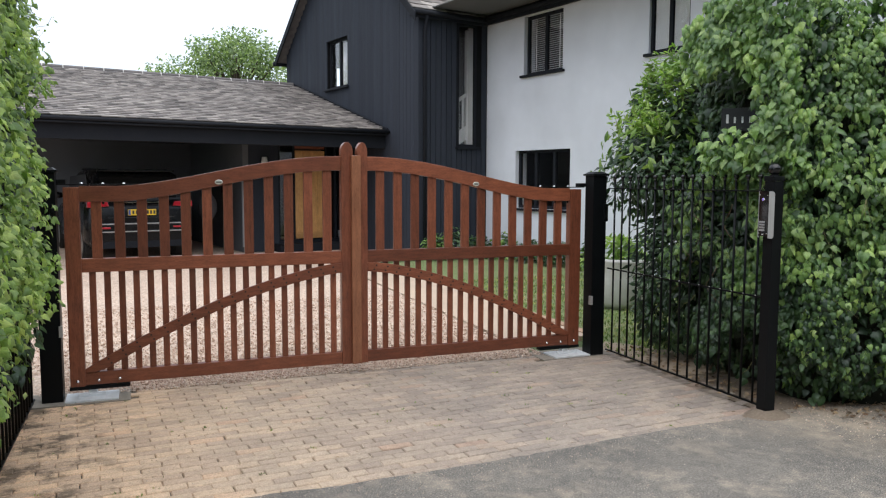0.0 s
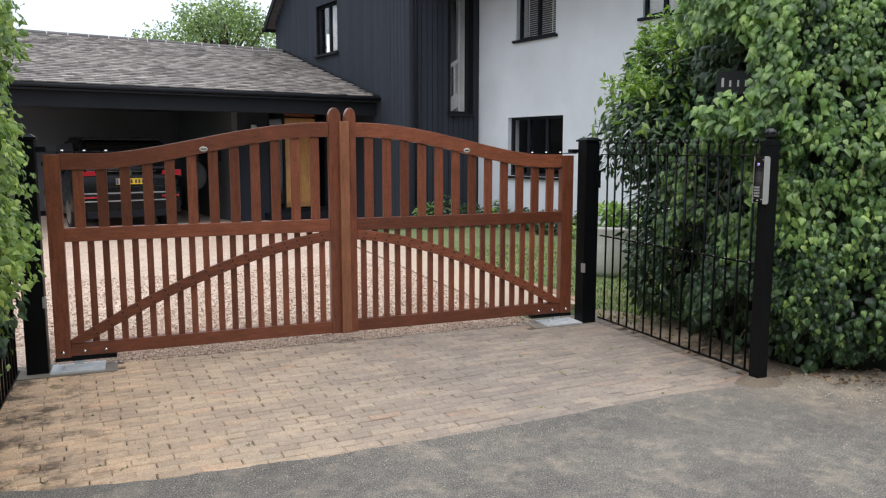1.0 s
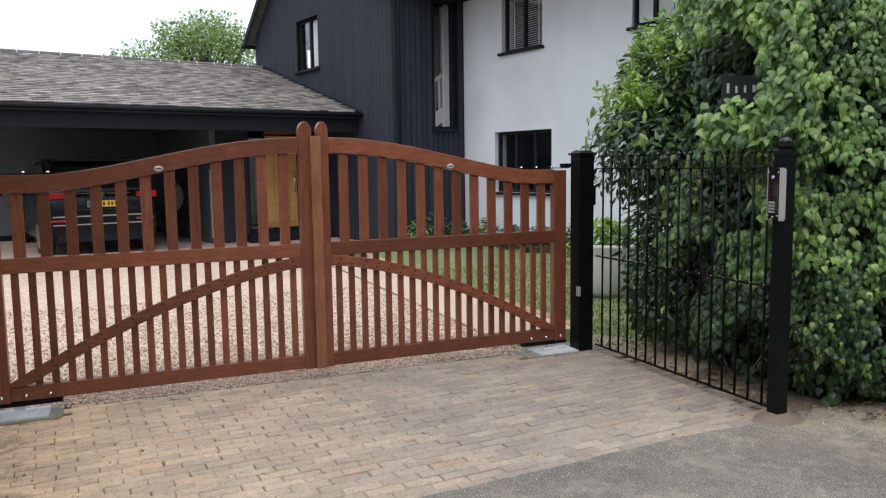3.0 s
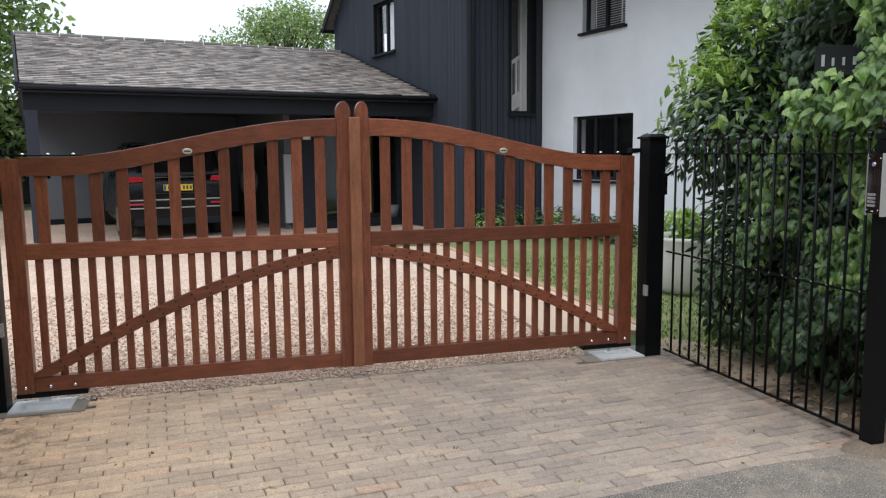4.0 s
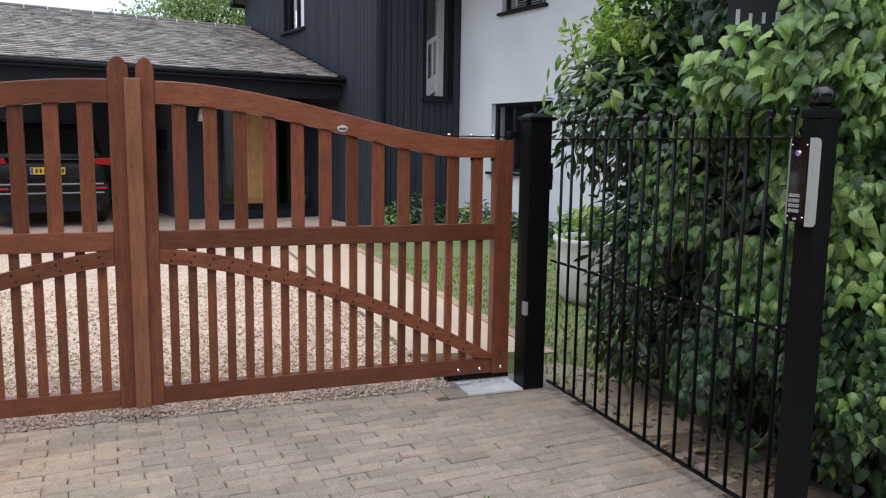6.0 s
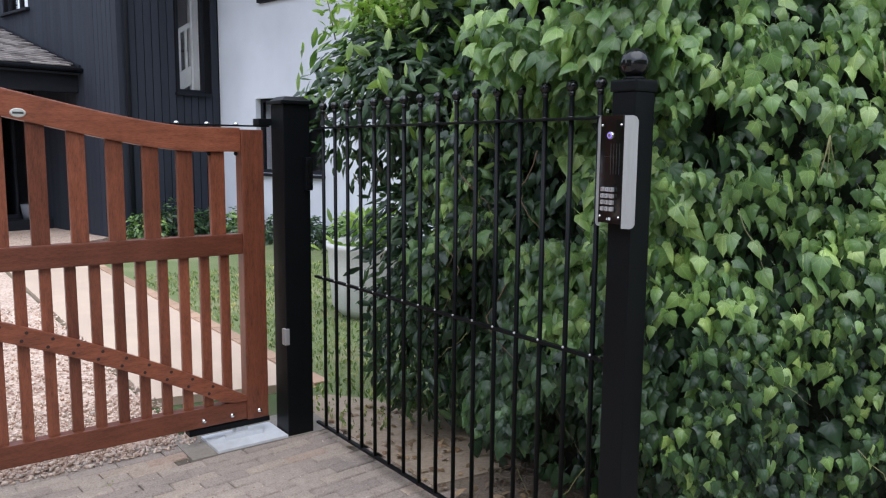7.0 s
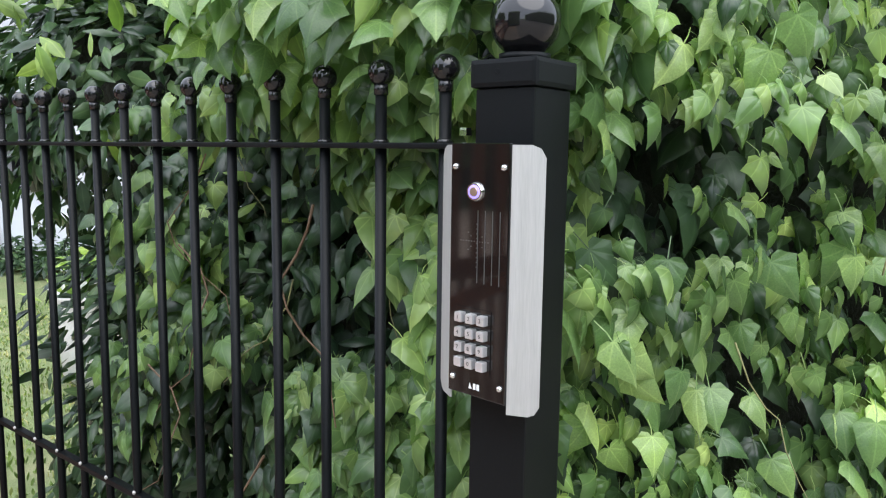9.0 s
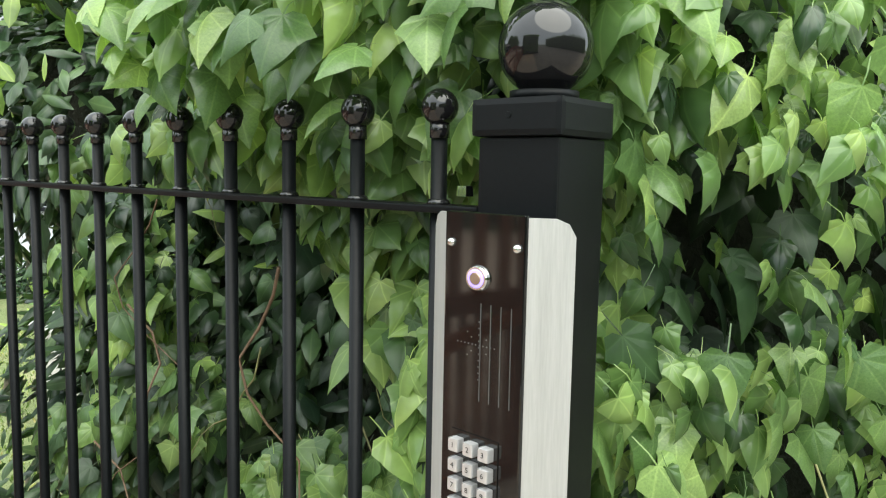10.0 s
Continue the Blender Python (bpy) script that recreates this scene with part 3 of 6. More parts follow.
def drive_cover(x0, x1):
    g = thing("gate_motor_cover", "grey galvanised steel gate motor cover plate set in concrete", "metal plate", pose((x0 + x1) / 2, 6.31, 0.006), "gate motor covers")
    w = (x1 - x0) / 2
    part("plate", prism([(-w, -0.11), (w, -0.11), (w, 0.12), (-w, 0.12)], "z", 0.0, 0.014, 0.003), GALV, g)
    part("raised_bar", box(-w * 0.55, w * 0.5, -0.01, 0.025, 0.0142, 0.034, 0.004), GALV, g)
    part("pivot_block", box(-0.03, 0.03, 0.04, 0.1, 0.0142, 0.05, 0.004), GALV, g)


drive_cover(-0.31, 0.04)
drive_cover(3.62, 3.975)


def gate_post(x0, x1, y0, y1, side, label):
    g = thing("gate_post", label, "post", pose((x0 + x1) / 2, (y0 + y1) / 2, 0.0), "gate posts")
    w, d = (x1 - x0) / 2, (y1 - y0) / 2
    part("shaft", box(-w, w, -d, d, 0, 1.628, 0.004), BLACK, g)
    cap = part("cap", box(-w - 0.016, w + 0.016, -d - 0.016, d + 0.016, 1.6285, 1.646, 0.005), BLACK, g)
    bm = bmesh.new()
    lo = [bm.verts.new((sx * (w + 0.004), sy * (d + 0.004), 1.6465)) for sx, sy in ((-1, -1), (1, -1), (1, 1), (-1, 1))]
    hi = [bm.verts.new((sx * (w - 0.02), sy * (d - 0.02), 1.665)) for sx, sy in ((-1, -1), (1, -1), (1, 1), (-1, 1))]
    bm.faces.new(hi), bm.faces.new(lo[::-1])
    for i in range(4):
        bm.faces.new((lo[i], lo[(i + 1) % 4], hi[(i + 1) % 4], hi[i]))
    part("cap_top", bm, BLACK, cap)
    sensor = part("safety_sensor", box(w * 0.45, w * 0.45 + 0.04, -d - 0.03, -d, 1.22, 1.38, 0.012), BLACK, g, "black safety beam sensor on the post")
    part("lens", box(w * 0.45 + 0.005, w * 0.45 + 0.035, -d - 0.033, -d - 0.0295, 1.25, 1.35, 0.001), ACRYLIC, sensor)
    part("hinge_plate", box(-side * w - 0.012, -side * w + 0.012, -d - 0.006, -d + 0.03, 0.47, 0.55, 0.003), STEEL, g, "small bright steel hinge plate")
    return g


gate_post(-0.46, -0.322, 6.262, 6.40, -1, "square black steel gate post with flat stepped cap beside the hedge")
gate_post(3.982, 4.118, 6.212, 6.35, 1, "square black steel gate post with flat stepped cap beside the railing")


# ---- black railings ----
def railing(x, ys, label):
    g = thing("railing", label, "fence", pose(x, (ys[0] + ys[-1]) / 2, 0.0), "black railings")
    yc = (ys[0] + ys[-1]) / 2
    y0, y1 = min(ys) - yc - 0.06, max(ys) - yc + 0.09
    for z, name in ((1.517, "top_rail"), (0.80, "middle_rail"), (0.058, "bottom_rail")):
        part(name, box(-0.009 if z < 1 else -0.016, 0.009 if z < 1 else 0.016, y0, y1, z - (0.006 if z < 1 else 0.004), z + (0.006 if z < 1 else 0.004), 0.002), BLACK, g)
    bar = mesh_of(tube([(0, 0, 0.05), (0, 0, 1.598)], 0.0083, 10), "bar", BLACK, True)
    bm = ball((0, 0, 1.616), 0.0185, 20)
    tube([(0, 0, 1.586), (0, 0, 1.602)], 0.0102, 10, bm)
    tip = mesh_of(bm, "ball_finial", GLOSS, True)
    weld = mesh_of(ball((0, 0, 1.522), 0.012, 10, 0.55), "weld", GLOSS, True)
    nut = mesh_of(ball((-0.0085, 0, 0.807), 0.0045, 8), "nut", STEEL, True)
    for y in ys:
        b = new("bar", bar)
        b.parent, b.location = g, (0, y - yc, 0)
        for me, nm in ((tip, "ball_finial"), (weld, "weld_bead"), (nut, "fixing_nut")):
            c = new(nm, me)
            c.parent = b
    return g


BARS = [6.1025 - 0.1143 * i for i in range(16)]
right_rail = railing(4.133, BARS, "black steel railing with ball finials in front of the hedge")
railing(-0.5, [6.11 - 0.1147 * i for i in range(17)], "black steel railing half buried in a pale green hedge")
for z in (1.53, 0.80):
    part("fixing_nut", disc((0, 4.355 - (BARS[0] + BARS[-1]) / 2, z), (0, 0, 1), 0.009, 0.010, 6), CHROME, right_rail, "bright hexagonal fixing nut")

# end post with its ball
PX, PY = 4.141, 4.274
endpost = thing("fence_post", "square black steel post with large ball finial, carrying an intercom", "post", pose(PX, PY, 0.0))
part("shaft", box(-0.041, 0.041, -0.041, 0.041, 0, 1.584, 0.003), BLACK, endpost)
cap = part("cap", box(-0.0465, 0.0465, -0.0465, 0.0465, 1.5845, 1.618, 0.006), BLACK, endpost)
part("cap_screw", disc((-0.0462, 0.006, 1.603), (-1, 0, 0), 0.003, 0.001, 12), BLACK, cap)
part("neck", tube([(0, 0, 1.618), (0, 0, 1.626)], 0.031, 24), BLACK, endpost, "", True)
part("ball_finial", ball((0, 0, 1.664), 0.0425, 40), GLOSS, endpost, "large glossy black ball", True)

# ---- the intercom on the end post ----
unit = thing("intercom", "black intercom panel with steel keypad and stainless side wings", "intercom", pose(4.1028, 4.277, 1.3635, 0, 0, -6) @ Matrix.Diagonal((1.03, 1.15, 1.015, 1)))


def wing(side, name):
    """Bent stainless side wing, with a rounded outer top and bottom corner."""
    bm = bmesh.new()
    w = 0.034
    pts = [(0, 0.152), (w - 0.014, 0.152), (w - 0.005, 0.148), (w, 0.138), (w, -0.140), (w - 0.005, -0.149), (w - 0.012, -0.152), (0, -0.152)]
    ca, sa = math.cos(radians(30)), math.sin(radians(30))
    rows = []
    for off in (0.0, 0.0025):
        rows.append([bm.verts.new((-0.0345 + p * sa + off * ca, side * (0.0394 + p * ca - off * sa), z)) for p, z in pts])
    n = len(pts)
    bm.faces.new(rows[0]), bm.faces.new(rows[1][::-1])
    for i in range(n):
        bm.faces.new((rows[0][i], rows[1][i], rows[1][(i + 1) % n], rows[0][(i + 1) % n]))
    bmesh.ops.recalc_face_normals(bm, faces=bm.faces[:])
    return part(name, bm, STEEL, unit, "brushed stainless side wing")


wing(-1, "side_wing"), wing(1, "side_wing")
part("back_box", box(-0.033, -0.0002, -0.034, 0.034, -0.138, 0.148, 0.003), BLACK, unit)
panel = part("front_panel", box(-0.0375, -0.0335, -0.0392, 0.0392, -0.141, 0.154, 0.0012), ACRYLIC, unit, "glossy black acrylic front")
for y, z in ((0.0325, 0.127), (-0.0325, 0.127), (0.0325, -0.123), (-0.0325, -0.123)):
    s = part("screw", ball((-0.0378, y, z), 0.0038, 14, 1.0), CHROME, panel, "domed steel screw", True)
btn = part("call_button", disc((-0.0375, 0.004, 0.099), (-1, 0, 0), 0.0112, 0.004, 32), CHROME, unit, "round steel call button with violet ring")
part("ring", disc((-0.0415, 0.004, 0.099), (-1, 0, 0), 0.0080, 0.0006, 32), LED, btn, "violet lit ring")
part("push", disc((-0.0421, 0.004, 0.099), (-1, 0, 0), 0.0055, 0.001, 28), surface("brass_button", (0.35, 0.25, 0.18), (0.45, 0.34, 0.26), rough=0.35, metal=0.7), btn)
for i in range(4):
    y = 0.001 - 0.0098 * i
    part("speaker_slot", box(-0.0378, -0.0374, y - 0.0004, y + 0.0004, -0.006 - 0.0 * i, 0.078), SLOT, panel, "fine engraved speaker line")
dots = [(0.0025, 0.062 - 0.0055 * i) for i in range(10)] + [(0.024 - 0.0037 * i, 0.042) for i in range(11)] + [(0.014, 0.052), (0.010, 0.048), (0.014, 0.032), (0.010, 0.036), (-0.009, 0.052), (-0.005, 0.048), (-0.009, 0.032), (-0.005, 0.036)]
dot = mesh_of(disc((0, 0, 0), (-1, 0, 0), 0.0007, 0.0003, 8), "hole", SLOT)
for y, z in dots:
    o = new("speaker_hole", dot)
    o.parent, o.location = panel, (-0.0374, y, z)
KEY_CHARS = ["1", "2", "3", "4", "5", "6", "7", "8", "9", "", "0", ""]
KEY_STEEL = surface("satin_key_steel", (0.58, 0.58, 0.59), (0.70, 0.70, 0.71), rough=0.28, metal=0.6, bump=0.0)
key_mesh = mesh_of(box(-0.009, 0, -0.0051, 0.0051, -0.0059, 0.0059, 0.0020), "key", KEY_STEEL)
pad = part("keypad", box(-0.0385, -0.0376, -0.0195, 0.0285, -0.112, -0.036, 0.0003), ACRYLIC, unit, "black keypad surround")
for i, ch in enumerate(KEY_CHARS):
    k = new("key", key_mesh)
    k.parent, k["label"] = pad, "square polished steel key"
    k.location = (-0.0376, 0.0197 - 0.0153 * (i % 3), -0.0475 - 0.0178 * (i // 3))
    if ch:
        cu = bpy.data.curves.new("digit", "FONT")
        cu.body, cu.size, cu.align_x, cu.align_y, cu.extrude = ch, 0.0066, "CENTER", "CENTER", 0.0001
        tmp = bpy.data.objects.new("digit", cu)
        me = bpy.data.meshes.new_from_object(tmp)
        bpy.data.objects.remove(tmp)
        me.materials.clear()
        me.materials.append(INK)
        o = new("digit", me)
        o.parent = pad
        o.matrix_basis = Matrix.Translation(k.location + Vector((-0.0092, 0, 0))) @ Euler((radians(90), 0, radians(-90))).to_matrix().to_4x4()
mark = part("maker_mark", prism([(0.005, -0.1325), (0.008, -0.1255), (0.0095, -0.1325)], "x", -0.038, -0.0376), WHITE_INK, panel, "small white mark")
for y in (0.0015, -0.0035):
    part("maker_mark", box(-0.038, -0.0376, y - 0.0016, y + 0.0018, -0.1325, -0.1255), WHITE_INK, panel, "small white mark")

# ---- the house, turned by 12.5 degrees from the gate ----
H = pose(0, 0, 0, 0, 0, 12.5)
UD, UW, VF, VB = 8.65, 10.4, 13.62, 20.45
house = thing("house", "two-storey house with white render and black-stained boarded wing", "house", H)


def wall_with_holes(name, axis, at, thick, a0, a1, z0, z1, holes, material, label=""):
    """An upright wall: along u or v, at a fixed value of the other, with rectangular openings right through it."""
    xs = sorted({a0, a1, *[h[0] for h in holes], *[h[1] for h in holes]})
    zs = sorted({z0, z1, *[h[2] for h in holes], *[h[3] for h in holes]})
    bm = bmesh.new()
    for xa, xb in zip(xs, xs[1:]):
        for za, zb in zip(zs, zs[1:]):
            cx, cz = (xa + xb) / 2, (za + zb) / 2
            if any(h[0] < cx < h[1] and h[2] < cz < h[3] for h in holes):
                continue
            if axis == "u":
                box(xa, xb, at, at + thick, za, zb, bm=bm)
            else:
                box(at, at + thick, xa, xb, za, zb, bm=bm)
    bmesh.ops.remove_doubles(bm, verts=bm.verts[:], dist=1e-5)
    seen = {}
    for f in bm.faces:
        seen.setdefault(tuple(round(c, 4) for c in f.calc_center_median()), []).append(f)
    bmesh.ops.delete(bm, geom=[f for fs in seen.values() if len(fs) > 1 for f in fs], context="FACES")
    return part(name, bm, material, house, label)


W1, W3, WG = (11.27, 12.41, 3.70, 4.86), (8.35, 9.18, 3.70, 4.86), (11.02, 12.64, 1.03, 2.20)
W2, WS = (16.76, 17.9, 3.82, 4.98), (9.63, 10.14, 2.30, 4.86)
wall_with_holes("wall", "v", UW, 0.3, 5.2, VF + 0.02, -0.05, 5.05, (W1, W3, WG), RENDER_WHITE, "smooth white rendered wall")
gable = wall_with_holes("wall", "v", UD + 0.03, 0.25, VF + 0.06, VB, -0.05, 5.0, (W2,), BOARD_BACK, "black boarded gable wall")
front = wall_with_holes("wall", "u", VF + 0.03, 0.25, UD + 0.03, UW, -0.05, 5.05, (WS,), BOARD_BACK, "black boarded front wall")
part("gable_peak", prism([(VF + 0.06, 5.0), (VB, 5.0), ((VF + VB) / 2, 5.0 + 0.867 * (VB - VF) / 2)], "x", UD + 0.03, UD + 0.28), BOARD_BACK, house)


def board(wall, u, v, along, w, z0, z1):
    if along == "u":
        b = part("board", box(u, u + w, v, v + 0.024, z0, z1), BOARD, wall)
    else:
        b = part("board", box(u, u + 0.022, v, v + w, z0, z1), BOARD, wall)
    return b


n = 13
step = (UW - UD - 0.06) / n
for i in range(n):
    u0 = UD + 0.04 + i * step
    cuts = [(0.0, 5.05)] if not (u0 + step > WS[0] + 0.02 and u0 < WS[1] - 0.02) else [(0.0, WS[2]), (WS[3], 5.05)]
    for z0, z1 in cuts:
        board(front, u0, VF, "u", step - 0.014, z0, z1)
n = 48
step = (VB - VF - 0.04) / n
for i in range(n):
    v0 = VF + 0.04 + i * step
    peak = 5.0 + 0.867 * ((VB - VF) / 2 - abs(v0 + step / 2 - (VF + VB) / 2)) - 0.05
    cuts = [(0.0, peak)] if not (v0 + step > W2[0] + 0.02 and v0 < W2[1] - 0.02) else [(0.0, W2[2]), (W2[3], peak)]
    for z0, z1 in cuts:
        board(gable, UD, v0, "v", step - (0.0025 if v0 > 14.3 else 0.010), z0, z1)
part("corner_board", box(UD - 0.012, UD + 0.075, VF - 0.014, VF + 0.075, 0, 5.04, 0.004), BOARD, house)


def window(axis, at, hole, panes, label, blinds=0, sill=True, frame_mat=DARK_PAINT, recess=0.09, tilt=0.009):
    """A framed window set back in its opening. axis u: faces -v at v=at; axis v: faces -u at u=at."""
    a0, a1, z0, z1 = hole

    def bx(p0, p1, d0, d1, q0, q1, bev=0.0):
        return box(p0, p1, at + d0, at + d1, q0, q1, bev) if axis == "u" else box(at + d0, at + d1, p0, p1, q0, q1, bev)
    fr = part("window", bx(a0, a1, recess, recess + 0.07, z0, z0 + 0.055, 0.004), frame_mat, house, label)
    part("frame", bx(a0, a1, recess, recess + 0.07, z1 - 0.055, z1, 0.004), frame_mat, fr)
    for p in (a0, a1 - 0.055):
        part("frame", bx(p, p + 0.055, recess, recess + 0.07, z0 + 0.055, z1 - 0.055, 0.004), frame_mat, fr)
    w = (a1 - a0) / panes
    for i in range(panes):
        pa, pb = a0 + i * w, a0 + (i + 1) * w
        if i:
            part("mullion", bx(pa - 0.035, pa + 0.035, recess - 0.004, recess + 0.066, z0 + 0.055, z1 - 0.055, 0.004), frame_mat, fr)
        g = part("pane", bx(pa + 0.03, pb - 0.03, recess + 0.03, recess + 0.038, z0 + 0.05, z1 - 0.05), GLASS, fr)
        g.visible_shadow = False
    if sill:
        part("sill", bx(a0 - 0.06, a1 + 0.06, -0.07, recess + 0.02, z0 - 0.05, z0 - 0.002, 0.006), frame_mat, fr)
    for i in range(blinds):
        zb = z0 + 0.07 + (z1 - z0 - 0.14) * i / (blinds - 1)
        part("blind_slat", bx(a0 + 0.06, a1 - 0.06, recess + 0.05, recess + 0.053, zb - tilt, zb + tilt), BLIND, fr)
    if blinds:
        for p in (a0 + 0.2 * (a1 - a0), a1 - 0.2 * (a1 - a0)):
            part("blind_tape", bx(p - 0.012, p + 0.012, recess + 0.0455, recess + 0.0485, z0 + 0.06, z1 - 0.06), BLIND, fr)
    return fr


window("v", UW, W1, 2, "dark-framed upstairs window with a white slatted blind", 26, tilt=0.005)
window("v", UW, W3, 2, "dark-framed upstairs window with closed white blind", 50, tilt=0.0105, recess=0.05)
window("v", UW, WG, 3, "wide dark-framed ground floor window", 0)
window("v", UD, W2, 2, "dark-framed window in the boarded gable", 0)
window("u", VF, WS, 1, "tall stair window in the boarded wall", 0, True, DARK_PAINT, 0.04)
part("curtain", prism([(UD + 0.34 + 0.02 * math.sin(i * 1.3), 17.45 + 0.02 * i) for i in range(20)] + [(UD + 0.345, 17.83), (UD + 0.345, 17.45)][:1], "z", 3.85, 4.95), BLIND, house, "pale curtain behind the gable window")
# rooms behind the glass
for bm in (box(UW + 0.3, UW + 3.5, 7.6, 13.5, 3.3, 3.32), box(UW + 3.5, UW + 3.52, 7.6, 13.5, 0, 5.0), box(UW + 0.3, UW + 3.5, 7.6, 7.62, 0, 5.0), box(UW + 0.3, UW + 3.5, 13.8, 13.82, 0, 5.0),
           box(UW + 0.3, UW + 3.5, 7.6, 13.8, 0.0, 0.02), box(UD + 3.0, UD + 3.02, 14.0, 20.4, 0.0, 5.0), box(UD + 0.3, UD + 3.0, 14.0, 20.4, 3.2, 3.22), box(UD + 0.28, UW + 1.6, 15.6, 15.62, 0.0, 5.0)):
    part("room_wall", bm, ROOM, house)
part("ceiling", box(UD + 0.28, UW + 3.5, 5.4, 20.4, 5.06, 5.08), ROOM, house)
# the staircase seen through the tall window
stair = thing("staircase", "white painted stair balustrade behind the tall window", "staircase", H)
part("string", prism([(9.3, 2.0), (10.3, 2.62), (10.3, 2.92), (9.3, 2.30)], "y", 13.93, 13.97), WHITE_PAINT, stair)
part("handrail", prism([(9.3, 2.92), (10.3, 3.54), (10.3, 3.62), (9.3, 3.0)], "y", 13.92, 13.98), WHITE_PAINT, stair)
for i in range(8):
    u = 9.36 + 0.12 * i
    part("spindle", box(u, u + 0.04, 13.935, 13.965, 2.3 + (u - 9.3) * 0.62, 2.95 + (u - 9.3) * 0.62), WHITE_PAINT, stair)
part("newel", box(10.05, 10.14, 13.91, 13.99, 2.3, 4.8, 0.005), WHITE_PAINT, stair)
part("reveal", box(10.085, 10.138, VF + 0.12, VF + 0.3, 2.33, 4.84), WHITE_PAINT, stair)

# roofs
def roof_slab(name, corners, thick, material, parent, label=""):
    bm = bmesh.new()
    lo, hi = [bm.verts.new(p) for p in corners], [bm.verts.new((p[0], p[1], p[2] + thick)) for p in corners]
    bm.faces.new(lo), bm.faces.new(hi[::-1])
    for i in range(4):
        bm.faces.new((lo[i], hi[i], hi[(i + 1) % 4], lo[(i + 1) % 4]))
    bmesh.ops.recalc_face_normals(bm, faces=bm.faces[:])
    return part(name, bm, material, parent, label)


VM, ZR, OV = (VF + VB) / 2, 5.0 + 0.867 * (VB - VF) / 2, 0.22
OE = 0.10
dark_front = roof_slab("roof", [(UD - OV, VF - OE, 5.0 - OE * 0.867), (14, VF - OE, 5.0 - OE * 0.867), (14, VM, ZR), (UD - OV, VM, ZR)], 0.06, BOARD_BACK, house, "slated roof of the boarded wing")
roof_slab("roof", [(UD - OV, VB + OV, 5.0 - OV * 0.867), (14, VB + OV, 5.0 - OV * 0.867), (14, VM, ZR), (UD - OV, VM, ZR)], 0.06, SLATE_J, house)
white_roof = roof_slab("roof", [(UW - OE, 5.0, 5.05 - OE * 0.8), (UW - OE, VF + 3, 5.05 - OE * 0.8), (UW + 2.9, VF + 3, 5.05 + 2.9 * 0.8), (UW + 2.9, 5.0, 5.05 + 2.9 * 0.8)], 0.06, BOARD_BACK, house, "slated roof over the white wing")
for bm in (box(UD - OV, UW - OE, VF - OE - 0.03, VF - OE + 0.0, 4.83, 4.96), box(UW - OE - 0.03, UW - OE, 5.0, VF - OE, 4.86, 5.0), prism([(VF - OV - 0.03, 4.72), (VM, ZR - 0.1), (VB + OV, 4.70), (VB + OV, 4.90), (VM, ZR + 0.09), (VF - OV - 0.03, 4.90)], "x", UD - OV - 0.03, UD - OV)):
    part("fascia", bm, DARK_PAINT, house)
for bm in (box(UD - OV, UW - OE, VF - OE, VF, 4.85, 4.87), box(UW - OE, UW, 5.0, VF, 4.88, 4.90)):
    part("soffit", bm, DARK_PAINT, house)
part("gutter", tube([(UD - OV, VF - OE - 0.075, 4.93), (UW - OE - 0.05, VF - OE - 0.075, 4.93)], 0.05, 12), DARK_PAINT, house, "black rain gutter", True)
part("gutter", tube([(UW - OE - 0.075, 5.0, 4.96), (UW - OE - 0.075, VF - OE - 0.05, 4.96)], 0.05, 12), DARK_PAINT, house, "black rain gutter", True)
part("gutter_end", tube([(UD - OV - 0.05, VB + OV + 0.05, 4.78), (UD - OV + 0.4, VB + OV + 0.05, 4.78)], 0.06, 12), DARK_PAINT, house, "black gutter end at the gable", True)
part("downpipe", tube([(UD + 0.12, VF - OE - 0.05, 4.90), (UD + 0.12, VF - 0.06, 4.6), (UD + 0.12, VF - 0.06, 0.1)], 0.036, 12), DARK_PAINT, house, "black round downpipe", True)
part("valley", tube([(UW - 0.12, VF - 0.07, 5.06), (UW + 2.4, VF + 2.25, 7.08)], 0.055, 8), WHITE_PAINT, house, "pale valley flashing")
sl_mesh = mesh_of(box(-0.098, 0.098, 0, 0.24, 0, 0.019), "slate", SLATE)


